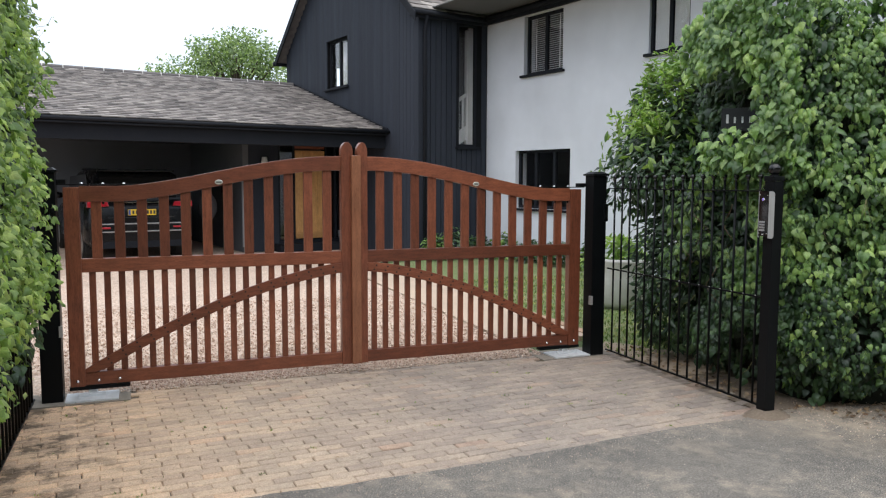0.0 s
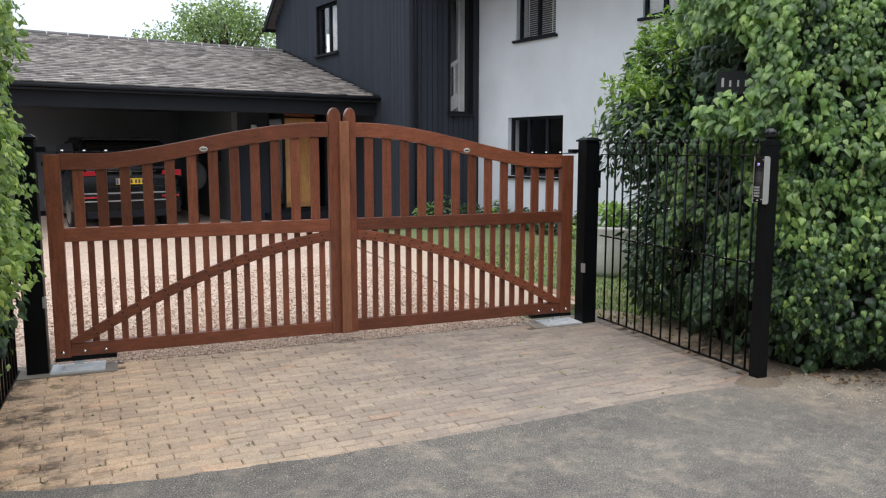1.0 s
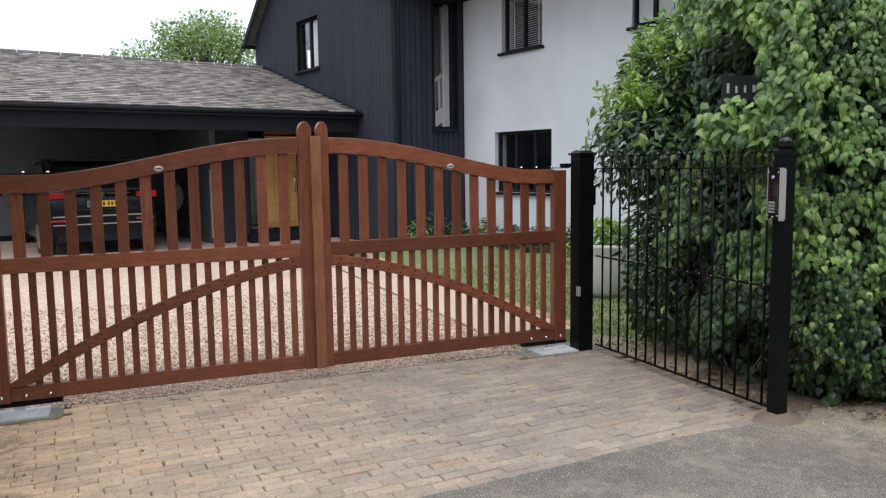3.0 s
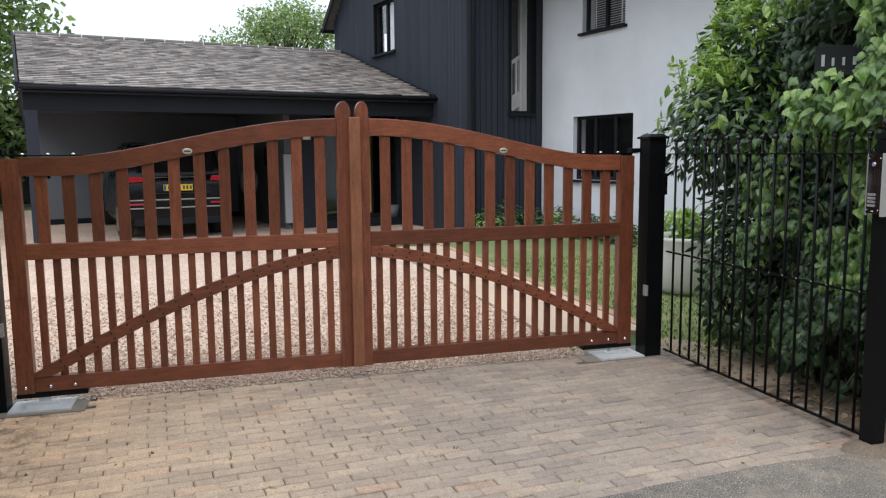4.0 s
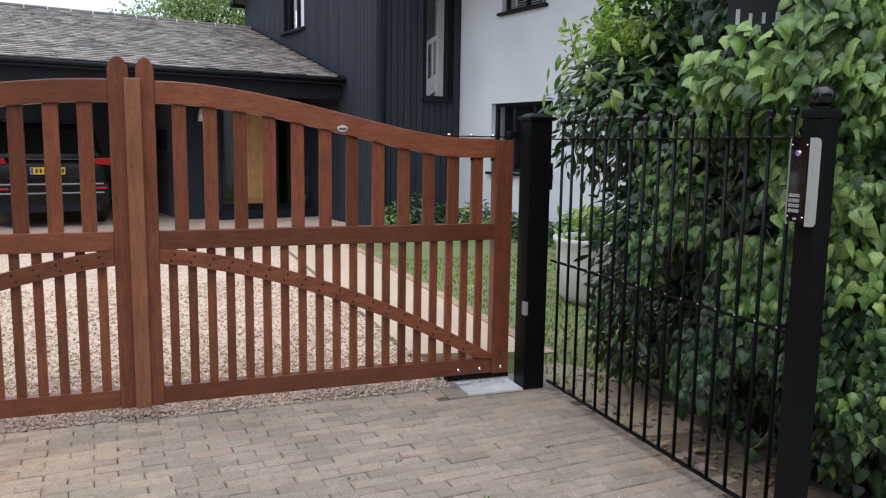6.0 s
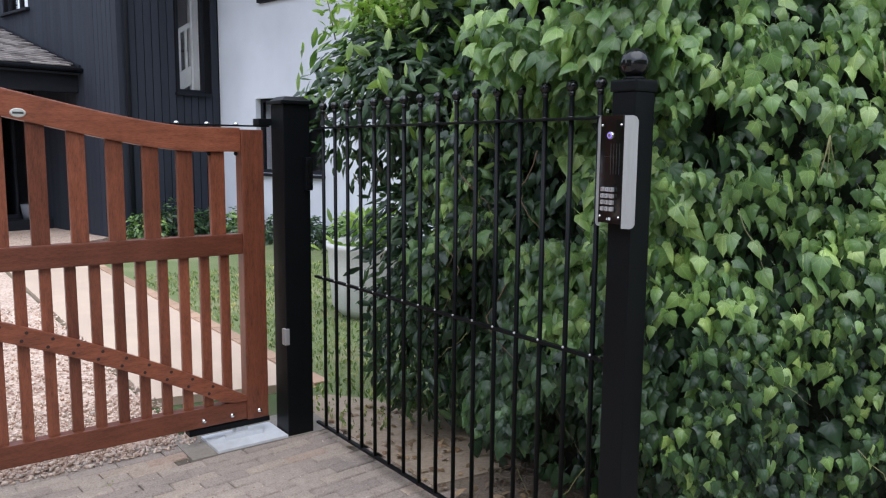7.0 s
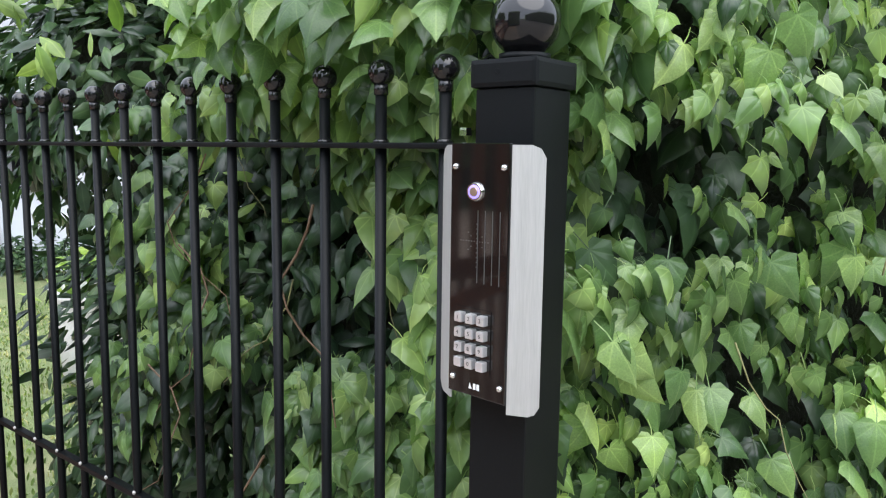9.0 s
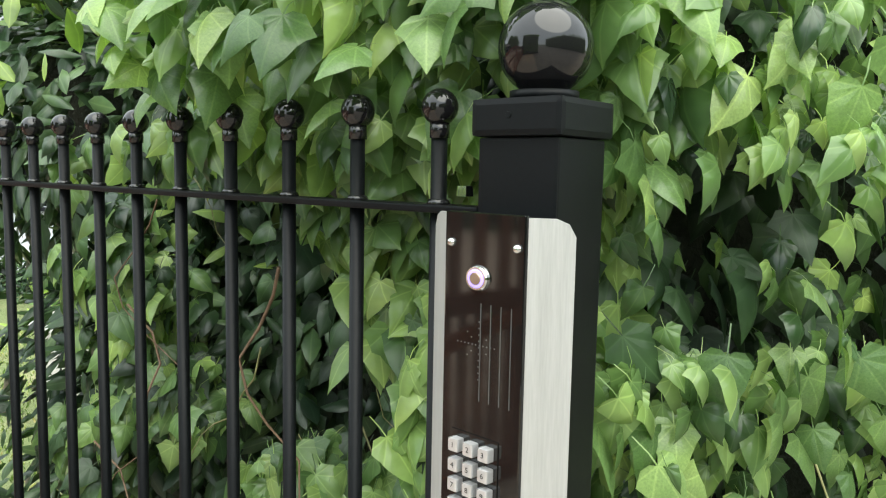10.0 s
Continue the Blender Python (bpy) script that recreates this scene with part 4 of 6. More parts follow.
def slates(roof, base, along, up, length, rise_len, joined_from):
    """Courses of slates on a slope; those past joined_from courses are one mesh."""
    a, u = Vector(along).normalized(), Vector(up).normalized()
    nrm = a.cross(u).normalized()
    rows, cols = int(rise_len / 0.155), int(length / 0.2)
    verts, faces = [], []
    count = 0
    for r in range(rows):
        for c in range(-1 if r % 2 else 0, cols + 1):
            off = 0.1 * (r % 2)
            d = c * 0.2 + off if c >= 0 else -0.05
            if d > length - 0.1:
                continue
            tilt = 0.085 + rnd.uniform(-0.015, 0.03)
            m = Matrix((a, u, nrm)).transposed().to_4x4()
            m.translation = Vector(base) + a * (d + rnd.uniform(-0.004, 0.004)) + u * (r * 0.155 + rnd.uniform(-0.012, 0.012)) + nrm * 0.02
            m = m @ Matrix.Rotation(-tilt, 4, "X") @ Matrix.Rotation(rnd.uniform(-0.015, 0.015), 4, "Z")
            if c < 0:
                m = m @ Matrix.Diagonal((0.5, 1, 1, 1))
            count += 1
            if count <= joined_from:
                o = new("slate", sl_mesh)
                o.parent, o.matrix_basis = roof, m
            else:
                k = len(verts)
                verts += [m @ Vector(p) for p in ((-0.098, 0, 0), (0.098, 0, 0), (0.098, 0.24, 0), (-0.098, 0.24, 0), (-0.098, 0, 0.019), (0.098, 0, 0.019), (0.098, 0.24, 0.019), (-0.098, 0.24, 0.019))]
                faces += [tuple(k + i for i in f) for f in ((3, 2, 1, 0), (4, 5, 6, 7), (0, 1, 5, 4), (1, 2, 6, 5), (2, 3, 7, 6), (3, 0, 4, 7))]
    if verts:
        me = bpy.data.meshes.new("slates")
        me.from_pydata(verts, [], faces)
        me.materials.append(SLATE_J)
        o = tagged(new("slate_rest", me), kind="stuff")
        o.parent = roof


# ---- the carport, joined to the gable ----
carport = thing("carport", "open black timber carport with a slate roof", "carport", H)
CU0, CU1, CE, CZ, CR, CRZ = 1.26, UD - 0.01, 14.84, 2.66, 19.97, 4.14
croof = roof_slab("roof", [(CU0, CE, CZ - 0.04), (CU1, CE, CZ - 0.04), (CU1, CR, CRZ - 0.06), (CU0, CR, CRZ - 0.06)], 0.03, BOARD_BACK, carport, "weathered grey slate roof slope")
roof_slab("roof", [(CU0, CR, CRZ - 0.06), (CU1, CR, CRZ - 0.06), (CU1, 25.0, CZ), (CU0, 25.0, CZ)], 0.04, SLATE_J, carport)
for i in range(17):
    w = (CU1 - CU0) / 17
    bm = tube([(CU0 + i * w + 0.008, CR, CRZ - 0.02), (CU0 + (i + 1) * w - 0.008, CR, CRZ - 0.02)], 0.085, 10)
    part("ridge_tile", bm, RIDGE, croof)
    part("mortar", tube([(CU0 + i * w - 0.012, CR, CRZ - 0.02), (CU0 + i * w + 0.012, CR, CRZ - 0.02)], 0.092, 10), MORTAR, croof)
part("verge", prism([(CE, CZ - 0.10), (CR, CRZ - 0.14), (CR, CRZ + 0.045), (CE, CZ + 0.045)], "x", CU0 - 0.05, CU0 - 0.004), DARK_PAINT, carport)
part("flashing", prism([(CE, CZ + 0.0), (CR, CRZ - 0.02), (CR, CRZ + 0.06), (CE, CZ + 0.05)], "x", CU1 - 0.03, CU1), DARK_PAINT, carport, "dark lead flashing against the gable")
part("gutter", tube([(CU0, CE - 0.05, CZ - 0.03), (CU1, CE - 0.05, CZ - 0.03)], 0.036, 10), DARK_PAINT, carport, "black gutter", True)
part("beam", box(CU0 + 0.04, CU1, CE + 0.12, CE + 0.30, 2.28, 2.63, 0.006), DARK_PAINT, carport, "deep black timber beam")
part("soffit", box(CU0, CU1, CE, CE + 0.14, 2.56, 2.585), BOARD, carport)
part("post", box(CU0 + 0.05, CU0 + 0.24, CE + 0.11, CE + 0.30, 0, 2.28, 0.006), BOARD, carport)
part("end_gable", prism([(CE + 0.3, 2.62), (CR, CRZ - 0.1), (24.8, 2.7), (24.8, 2.3), (CE + 0.3, 2.3)], "x", CU0 + 0.06, CU0 + 0.16), BOARD, carport)
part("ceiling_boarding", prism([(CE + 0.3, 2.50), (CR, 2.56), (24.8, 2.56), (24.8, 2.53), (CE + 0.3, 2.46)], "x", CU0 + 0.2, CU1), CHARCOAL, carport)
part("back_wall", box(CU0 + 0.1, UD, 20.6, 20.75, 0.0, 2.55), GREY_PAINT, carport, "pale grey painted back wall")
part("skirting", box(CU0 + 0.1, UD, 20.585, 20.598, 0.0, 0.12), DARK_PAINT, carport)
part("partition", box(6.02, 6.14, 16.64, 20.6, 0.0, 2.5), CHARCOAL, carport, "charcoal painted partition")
# one post in two colours: dim above, painted bounce light below
part("end_post_dim", box(6.01, 6.138, 16.6, 16.638, 1.5545, 2.5, 0.004), CHARCOAL, carport)
part("end_post_lit", box(5.99, 6.138, 16.56, 16.638, 0.12, 1.55, 0.004), BOUNCE_LIT_PAINT, carport, "grey post at the partition end, ground bounce light put into its colour")
part("porch_wall", box(6.14, 6.82, 16.6, 16.72, 0.0, 2.5), BOARD, carport)
part("porch_wall", box(8.58, UD, 16.6, 16.72, 0.0, 2.5), BOARD, carport)
part("step", box(6.7, UD, 16.2, 16.6, -0.02, 0.16, 0.01), DARK_PAINT, carport, "dark door step")
part("threshold", box(6.82, 8.58, 16.58, 16.72, 0.0, 0.235), DARK_PAINT, carport)
front_door = thing("front_door", "closed warm oak front door with dark frame and glazed sidelights", "door", H @ pose(7.6, 16.62, 0.235))
dl = part("door_leaf", box(-0.38, 0.36, 0, 0.05, 0.02, 2.02, 0.004), OAK, front_door)
for i in range(4):
    part("plank", box(-0.36 + 0.178 * i, -0.36 + 0.178 * i + 0.168, -0.012, -0.0005, 0.16, 1.99, 0.004), OAK, dl)
part("transom_panel", box(-0.38, 0.36, 0, 0.05, 2.06, 2.24, 0.003), WOOD_H, front_door, "reddish-brown panel over the door")
part("weatherboard", box(-0.37, 0.35, -0.03, -0.0005, 0.03, 0.13, 0.004), OAK, dl)
part("handle", tube([(0.29, -0.04, 0.8), (0.29, -0.04, 1.25)], 0.012, 10), CHROME, dl, "steel bar handle", True)
for x in (-0.78, -0.42, 0.365, 0.60, 0.93):
    part("frame", box(x, x + 0.04, -0.02, 0.06, 0, 2.26), DARK_PAINT, front_door)
for a, b in ((-0.74, -0.42), (0.64, 0.93)):
    g = part("sidelight", box(a, b, 0.015, 0.023, 0.02, 2.24), GLASS, front_door)
    g.visible_shadow = False
part("hall_wall", box(-0.8, 1.0, 1.6, 1.62, 0, 2.3), ROOM, front_door)
lamp = thing("wall_lamp", "small white tapered wall lamp, unlit", "lamp", H @ pose(6.47, 16.6, 1.97))
shade = bmesh.new()
bmesh.ops.create_cone(shade, cap_ends=True, segments=20, radius1=0.085, radius2=0.055, depth=0.24, matrix=Matrix.Translation((0, -0.1, 0)))
part("shade", shade, WHITE_PAINT, lamp, "", True)
part("bracket", box(-0.02, 0.02, -0.08, -0.0005, -0.03, 0.03), DARK_PAINT, lamp)
meter = thing("meter_box", "small dark box on the charcoal partition", "box", H @ pose(6.02, 17.6, 1.5))
part("case", box(-0.1, -0.0005, -0.2, 0.2, -0.2, 0.2, 0.01), DARK_PAINT, meter)
bag = thing("hanging_bag", "grey cloth bag hanging on the carport wall", "bag", H @ pose(5.35, 17.0, 0.75))
bm = ball((0, 0, 0.25), 0.2, 16, 1.5)
part("sack", bm, FABRIC, bag, "", True)
part("strap", tube([(-0.05, 0, 0.5), (0, 0, 0.9), (0.05, 0, 0.5)], 0.012, 8), FABRIC, bag)
part("stand", tube([(0.0, 0.0, -0.75), (0, 0.0, 0.95)], 0.025, 8), DARK_PAINT, bag, "dark upright stand")
basket_unit = thing("shoe_basket", "small grey basket on the door step", "basket", H @ pose(8.35, 16.4, 0.16))
bm = bmesh.new()
bmesh.ops.create_cone(bm, cap_ends=True, segments=18, radius1=0.12, radius2=0.16, depth=0.26, matrix=Matrix.Translation((0, 0, 0.13)))
part("basket", bm, GREY_PAINT, basket_unit, "", True)


# ---- cars ----
def car(label, m, paint, length, width, height, plate=True):
    """A car with its tail at local y = 0 and its nose at y = length."""
    g = thing("car", label, "car", m)
    hw = width / 2
    belt = height * 0.665
    # tail to nose: y, half width low, z low, z belt
    secs = [(0.0, 0.90, 0.42, belt * 0.86), (0.06, 0.97, 0.30, belt * 0.98), (0.5, 1.0, 0.26, belt), (1.2, 1.0, 0.24, belt), (length * 0.55, 1.0, 0.24, belt * 0.98), (length * 0.72, 0.99, 0.25, belt * 0.93), (length * 0.9, 0.95, 0.27, belt * 0.82), (length, 0.80, 0.34, belt * 0.62)]
    bm = bmesh.new()
    rings = []
    for y, k, z0, z1 in secs:
        w = hw * k
        prof = [(-w * 0.9, z0), (-w, z0 + 0.14), (-w, z0 + 0.55 * (z1 - z0)), (-w * 0.97, z1 - 0.06), (-w * 0.88, z1), (w * 0.88, z1), (w * 0.97, z1 - 0.06), (w, z0 + 0.55 * (z1 - z0)), (w, z0 + 0.14), (w * 0.9, z0)]
        rings.append([bm.verts.new((x, y, z)) for x, z in prof])
    for a, b in zip(rings, rings[1:]):
        for i in range(10):
            bm.faces.new((a[i], a[(i + 1) % 10], b[(i + 1) % 10], b[i]))
    bm.faces.new(rings[0][::-1]), bm.faces.new(rings[-1])
    bmesh.ops.recalc_face_normals(bm, faces=bm.faces[:])
    body = part("body", bm, paint, g, "", True)
    bm = bmesh.new()
    cab = [(0.10, 0.93, belt - 0.03, 0.90, belt + 0.02), (0.42, 0.93, belt - 0.03, 0.76, height - 0.06), (0.75, 0.93, belt - 0.03, 0.76, height), (length * 0.48, 0.93, belt - 0.03, 0.76, height - 0.02), (length * 0.58, 0.92, belt - 0.05, 0.76, height - 0.12), (length * 0.72, 0.90, belt - 0.06, 0.80, belt)]
    rings = []
    for y, k0, z0, k1, z1 in cab:
        rings.append([bm.verts.new(p) for p in ((-hw * k0, y, z0), (-hw * k1, y, z1 - 0.04), (-hw * k1 * 0.88, y, z1), (hw * k1 * 0.88, y, z1), (hw * k1, y, z1 - 0.04), (hw * k0, y, z0))])
    for a, b in zip(rings, rings[1:]):
        for i in range(5):
            bm.faces.new((a[i], a[i + 1], b[i + 1], b[i]))
    bm.faces.new(rings[0][::-1]), bm.faces.new(rings[-1])
    bmesh.ops.recalc_face_normals(bm, faces=bm.faces[:])
    part("cabin", bm, paint, g, "", True)
    tilt = [(0.115, belt + 0.05), (0.40, height - 0.10), (0.385, height - 0.10), (0.10, belt + 0.05)]
    part("rear_window", prism(tilt, "x", -hw * 0.70, hw * 0.70), ACRYLIC, g, "dark tinted rear window")
    part("spoiler", box(-hw * 0.72, hw * 0.72, 0.30, 0.55, height - 0.05, height - 0.015, 0.01), paint, g)
    for s in (-1, 1):
        part("side_window", prism([(0.55, belt + 0.02), (length * 0.66, belt - 0.0), (length * 0.56, height - 0.14), (0.75, height - 0.10)], "x", s * hw * 0.86 - 0.012, s * hw * 0.86 + 0.012), ACRYLIC, g)
        part("tail_lamp", prism([(s * hw * 0.60, belt * 0.905), (s * hw * 0.985, belt * 0.885), (s * hw * 0.985, belt * 0.985), (s * hw * 0.63, belt * 0.975)], "y", -0.016, 0.16, 0.006), TAIL_RED, g, "red tail lamp")
        part("reflector", box(s * hw * 0.75 - 0.16, s * hw * 0.75 + 0.16, -0.047, 0.05, 0.65, 0.685, 0.004), TAIL_RED, g, "slim red reflector")
        part("roof_rail", tube([(s * hw * 0.66, 0.7, height - 0.01), (s * hw * 0.66, length * 0.5, height + 0.01)], 0.02, 8), DARK_PAINT, g)
        part("mirror", ball((s * hw * 1.08, length * 0.6, belt + 0.06), 0.1, 12, 0.7), paint, g, "", True)
        for y in (0.85, length - 0.9):
            tyre = bmesh.new()
            r = 0.36
            bmesh.ops.create_cone(tyre, cap_ends=True, segments=32, radius1=r, radius2=r, depth=0.25, matrix=Matrix.Translation((s * (hw - 0.13), y, r)) @ Matrix.Rotation(radians(90), 4, "Y"))
            bmesh.ops.bevel(tyre, geom=[e for e in tyre.edges if len(e.link_faces) == 2 and e.calc_face_angle() > 0.6], offset=0.03, segments=2, affect="EDGES")
            wheel = part("wheel", tyre, TYRE, g)
            part("rim", disc((s * (hw - 0.01), y, r), (s, 0, 0), 0.25, 0.015, 24), RIM, wheel)
    part("bumper", box(-hw * 0.95, hw * 0.95, -0.035, 0.12, 0.36, 0.74, 0.03), paint, g)
    part("bumper_trim", box(-hw * 0.80, hw * 0.80, -0.045, 0.05, 0.27, 0.40, 0.015), DARK_PAINT, g, "dark lower bumper")
    for z in (0.73, 0.58):
        part("bumper_strip", box(-hw * 0.86, hw * 0.86, -0.052, -0.02, z, z + 0.022, 0.004), RIM, g, "pale metal strip across the bumper")
    part("tailgate_seam", box(-hw * 0.62, hw * 0.62, -0.006, 0.05, belt * 0.715, belt * 0.722), INK, g)
    part("light_strip", box(-hw * 0.5, hw * 0.5, -0.014, 0.02, belt * 0.955, belt * 0.97), CHROME, g)
    if plate:
        pl = part("number_plate", box(-0.26, 0.26, -0.05, -0.03, belt * 0.755, belt * 0.755 + 0.115, 0.002), PLATE_YELLOW, g, "yellow rear number plate with plain dark bars")
        part("band", box(-0.255, -0.215, -0.0515, -0.0502, belt * 0.755 + 0.006, belt * 0.755 + 0.109), BLUE, pl)
        for i in range(7):
            x = -0.185 + 0.062 * i + (0.02 if i > 3 else 0)
            part("bar", box(x, x + 0.038, -0.0515, -0.0502, belt * 0.755 + 0.022, belt * 0.755 + 0.093), INK, pl)
    part("emblem", disc((0, -0.012, belt * 0.93), (0, -1, 0), 0.05, 0.012, 20), CHROME, g, "plain bright round emblem")
    return g


car("black estate car parked nose-in under the carport", H @ pose(3.76, 16.0, -0.01), CAR_BLACK, 4.9, 1.98, 1.80)
car("white hatchback parked on the gravel beside the carport", H @ pose(-0.45, 16.9, -0.01, 0, 0, 6), CAR_WHITE, 4.0, 1.75, 1.48, False)


# ---- planting ----
def lump(x, y, z, s):
    return noise.noise((x * s, y * s, z * s))


def pointed_leaf(half, ribs):
    """A leaf from its half outline (x, y, droop) and its midrib points; the stalk is at the origin, the tip at y = -1."""
    v = list(ribs) + list(half) + [(-x, y, z) for x, y, z in half]
    nr, nh = len(ribs), len(half)
    f = []
    for side in (0, 1):
        o = nr + side * nh
        line = [o + i for i in range(nh)]
        ys = [v[k][1] for k in line]
        r = 0
        tri = []
        for a, b in zip(line, line[1:]):
            tri.append((r, b, a))
            while r + 1 < nr - 1 and v[r + 1][1] > (v[b][1] - 0.12):
                tri.append((r, r + 1, b))
                r += 1
        while r + 1 < nr:
            tri.append((r, r + 1, line[-1]))
            r += 1
        f += [t if side == 0 else t[::-1] for t in tri]
    return np.array(v, float), f, [1.0] * nr + [0.0] * (2 * nh)


LEAF_LOBED = pointed_leaf([(.10, .13, -.03), (.27, .15, -.08), (.38, .01, -.07), (.53, -.14, -.15), (.42, -.28, -.09), (.34, -.42, -.07), (.25, -.64, -.08), (.10, -.86, -.1)], [(0, 0, 0), (0, -.22, .06), (0, -.5, .07), (0, -.78, 0.0), (0, -1.05, -.14)])
LEAF_IVY = pointed_leaf([(.09, .08, -.03), (.25, .09, -.07), (.42, -.10, -.15), (.37, -.28, -.09), (.33, -.48, -.07), (.20, -.74, -.09), (.06, -.93, -.1)], [(0, 0, 0), (0, -.22, .05), (0, -.5, .06), (0, -.78, 0.0), (0, -1.08, -.14)])
LEAF_LONG = (np.array([(0, 0, 0), (0, -.5, .06), (0, -1, -.08), (.13, -.2, -.02), (.19, -.5, -.03), (.11, -.8, -.05), (-.13, -.2, -.02), (-.19, -.5, -.03), (-.11, -.8, -.05)], float),
             [(0, 1, 3), (3, 1, 4), (1, 5, 4), (1, 2, 5), (0, 6, 1), (6, 7, 1), (1, 7, 8), (1, 8, 2)], [1, 1, 1, 0, 0, 0, 0, 0, 0])
LEAF_SMALL = (np.array([(0, 0, 0), (.28, -.4, -.05), (0, -1, -.1), (-.28, -.4, -.05), (0, -.45, .05)], float), [(0, 4, 1), (1, 4, 2), (0, 3, 4), (3, 2, 4)], [0, 0, 0, 0, 0])


def with_stalk(shape):
    """The same leaf with a thin stalk that runs back from its base."""
    v, f, r = shape
    k = len(v)
    stalk = np.array([(-.014, -.02, .0), (.014, -.02, .0), (.012, .22, -.03), (-.012, .22, -.03), (.010, .5, -.20), (-.010, .5, -.20)])
    return np.concatenate([v, stalk]), list(f) + [(k, k + 1, k + 2), (k, k + 2, k + 3), (k + 3, k + 2, k + 4), (k + 3, k + 4, k + 5)], r


LEAF_LOBED, LEAF_IVY = with_stalk(LEAF_LOBED), with_stalk(LEAF_IVY)


def basis(normal, down):
    """Matrices whose columns are the leaf's side, its way back to the stalk, and its upper face."""
    n = normal / np.linalg.norm(normal, axis=1, keepdims=True)
    d = down - n * np.sum(down * n, axis=1, keepdims=True)
    d /= np.linalg.norm(d, axis=1, keepdims=True) + 1e-9
    return np.stack([np.cross(-d, n), -d, n], axis=2)


def leaf_cloud(name, shape, mats, places, sizes, material, parent, label=""):
    """Many leaves in one mesh."""
    v, f = shape[0], shape[1]
    n, k = len(places), len(v)
    curl = np.stack([rng.uniform(0.8, 1.15, n), np.ones(n), rng.uniform(0.4, 2.1, n)], axis=1)
    pts = np.einsum("nij,nkj->nki", mats, v[None] * curl[:, None, :]) * sizes[:, None, None] + places[:, None, :]
    tri = np.array(f)[None] + (np.arange(n) * k)[:, None, None]
    me = bpy.data.meshes.new(name)
    me.vertices.add(n * k)
    me.vertices.foreach_set("co", pts.astype(np.float32).ravel())
    m = n * len(f)
    me.loops.add(m * 3)
    me.loops.foreach_set("vertex_index", tri.astype(np.int32).ravel())
    me.polygons.add(m)
    me.polygons.foreach_set("loop_start", np.arange(0, m * 3, 3, dtype=np.int32))
    me.polygons.foreach_set("loop_total", np.full(m, 3, dtype=np.int32))
    me.update(calc_edges=True)
    me.attributes.new("blade", "FLOAT_VECTOR", "POINT").data.foreach_set("vector", np.tile(v.astype(np.float32).ravel(), n))
    me.materials.append(material)
    me.shade_smooth()
    ob = tagged(new(name, me), label, kind="stuff")
    ob.parent = parent
    return ob


def facing(n, out, up=(-0.15, 1.0), side=0.75, swing=0.55):
    """Leaf turns for a green wall that looks along out: tips hang, blades tip up to the light."""
    out = np.array(out, float)
    t = np.array((-out[1], out[0], 0.0))
    nrm = out[None] + np.array((0, 0, 1.0))[None] * rng.uniform(*up, n)[:, None] + t[None] * rng.normal(0, side, n)[:, None]
    down = np.array((0, 0, -1.0))[None] + t[None] * rng.normal(0, swing, n)[:, None] + out[None] * rng.uniform(0.0, 0.5, n)[:, None]
    return basis(nrm, down)


def lonely_leaves(parent, shape, mats, places, sizes, material, label=""):
    """Leaves that can be told apart, each a part of its own on one shared mesh."""
    me = bpy.data.meshes.new("leaf")
    me.from_pydata([tuple(p) for p in shape[0]], [], shape[1])
    me.attributes.new("blade", "FLOAT_VECTOR", "POINT").data.foreach_set("vector", shape[0].astype(np.float32).ravel())
    me.materials.append(material)
    me.shade_smooth()
    for m, p, s in zip(mats, places, sizes):
        o = new("leaf", me)
        o.parent = parent
        mm = Matrix([list(r) for r in (m * s)]).to_4x4()
        mm.translation = Vector(p)
        o.matrix_basis = mm


def stems(parent, curves, radius, material, name="stem", label=""):
    for c in curves:
        part(name, tube(c, radius * rnd.uniform(0.6, 1.3), 6, None, 0.4), material, parent, label, True)


# the ivy hedge: one face towards the road, one towards the drive behind the railing
ivy = thing("ivy_hedge", "tall dense green ivy hedge behind the railing", "hedge")
A, B = np.array((4.24, 4.20)), np.array((6.6, 2.66))
along = (B - A) / np.linalg.norm(B - A)
out_r = np.array((along[1], -along[0], 0.0))
if out_r[0] > 0:
    out_r = -out_r


def road_face(n, zlo, zhi, back=0.0, spread=0.12, reach=2.8):
    s, z = rng.uniform(-0.04, reach, n), rng.uniform(zlo, zhi, n)
    p = np.empty((n, 3))
    for i in range(n):
        x, y = A + along * s[i]
        bulge = 0.10 * lump(x, y, z[i], 2.6) + 0.05 * lump(x, y, z[i], 7.0)
        under = 0.42 * max(0.0, 1 - z[i] / 0.55) ** 1.3
        near = 0.09 * max(0.0, 1 - s[i] / 0.22) * max(0.0, min(1.0, (1.75 - z[i]) / 0.15))
        o = bulge - back - near - under + rng.uniform(-spread, 0.05) - 0.26 * max(0, z[i] - 1.55)
        p[i] = (x + out_r[0] * o, y + out_r[1] * o, z[i])
    return p


def drive_face(n, ylo, yhi, zlo, zhi, xs, back=0.0, spread=0.1):
    y, z = rng.uniform(ylo, yhi, n), rng.uniform(zlo, zhi, n)
    p = np.empty((n, 3))
    for i in range(n):
        over = max(0.0, min(1.0, (z[i] - 1.52) / 0.18)) * max(0.0, 1 - abs(y[i] - 4.75) / 0.75) ** 0.5
        o = 0.10 * lump(1.7, y[i], z[i], 3.0) + 0.05 * lump(2.7, y[i], z[i], 8.0)
        p[i] = (xs - 0.30 * over - o + back + rng.uniform(0, spread), y[i], z[i])
    return p


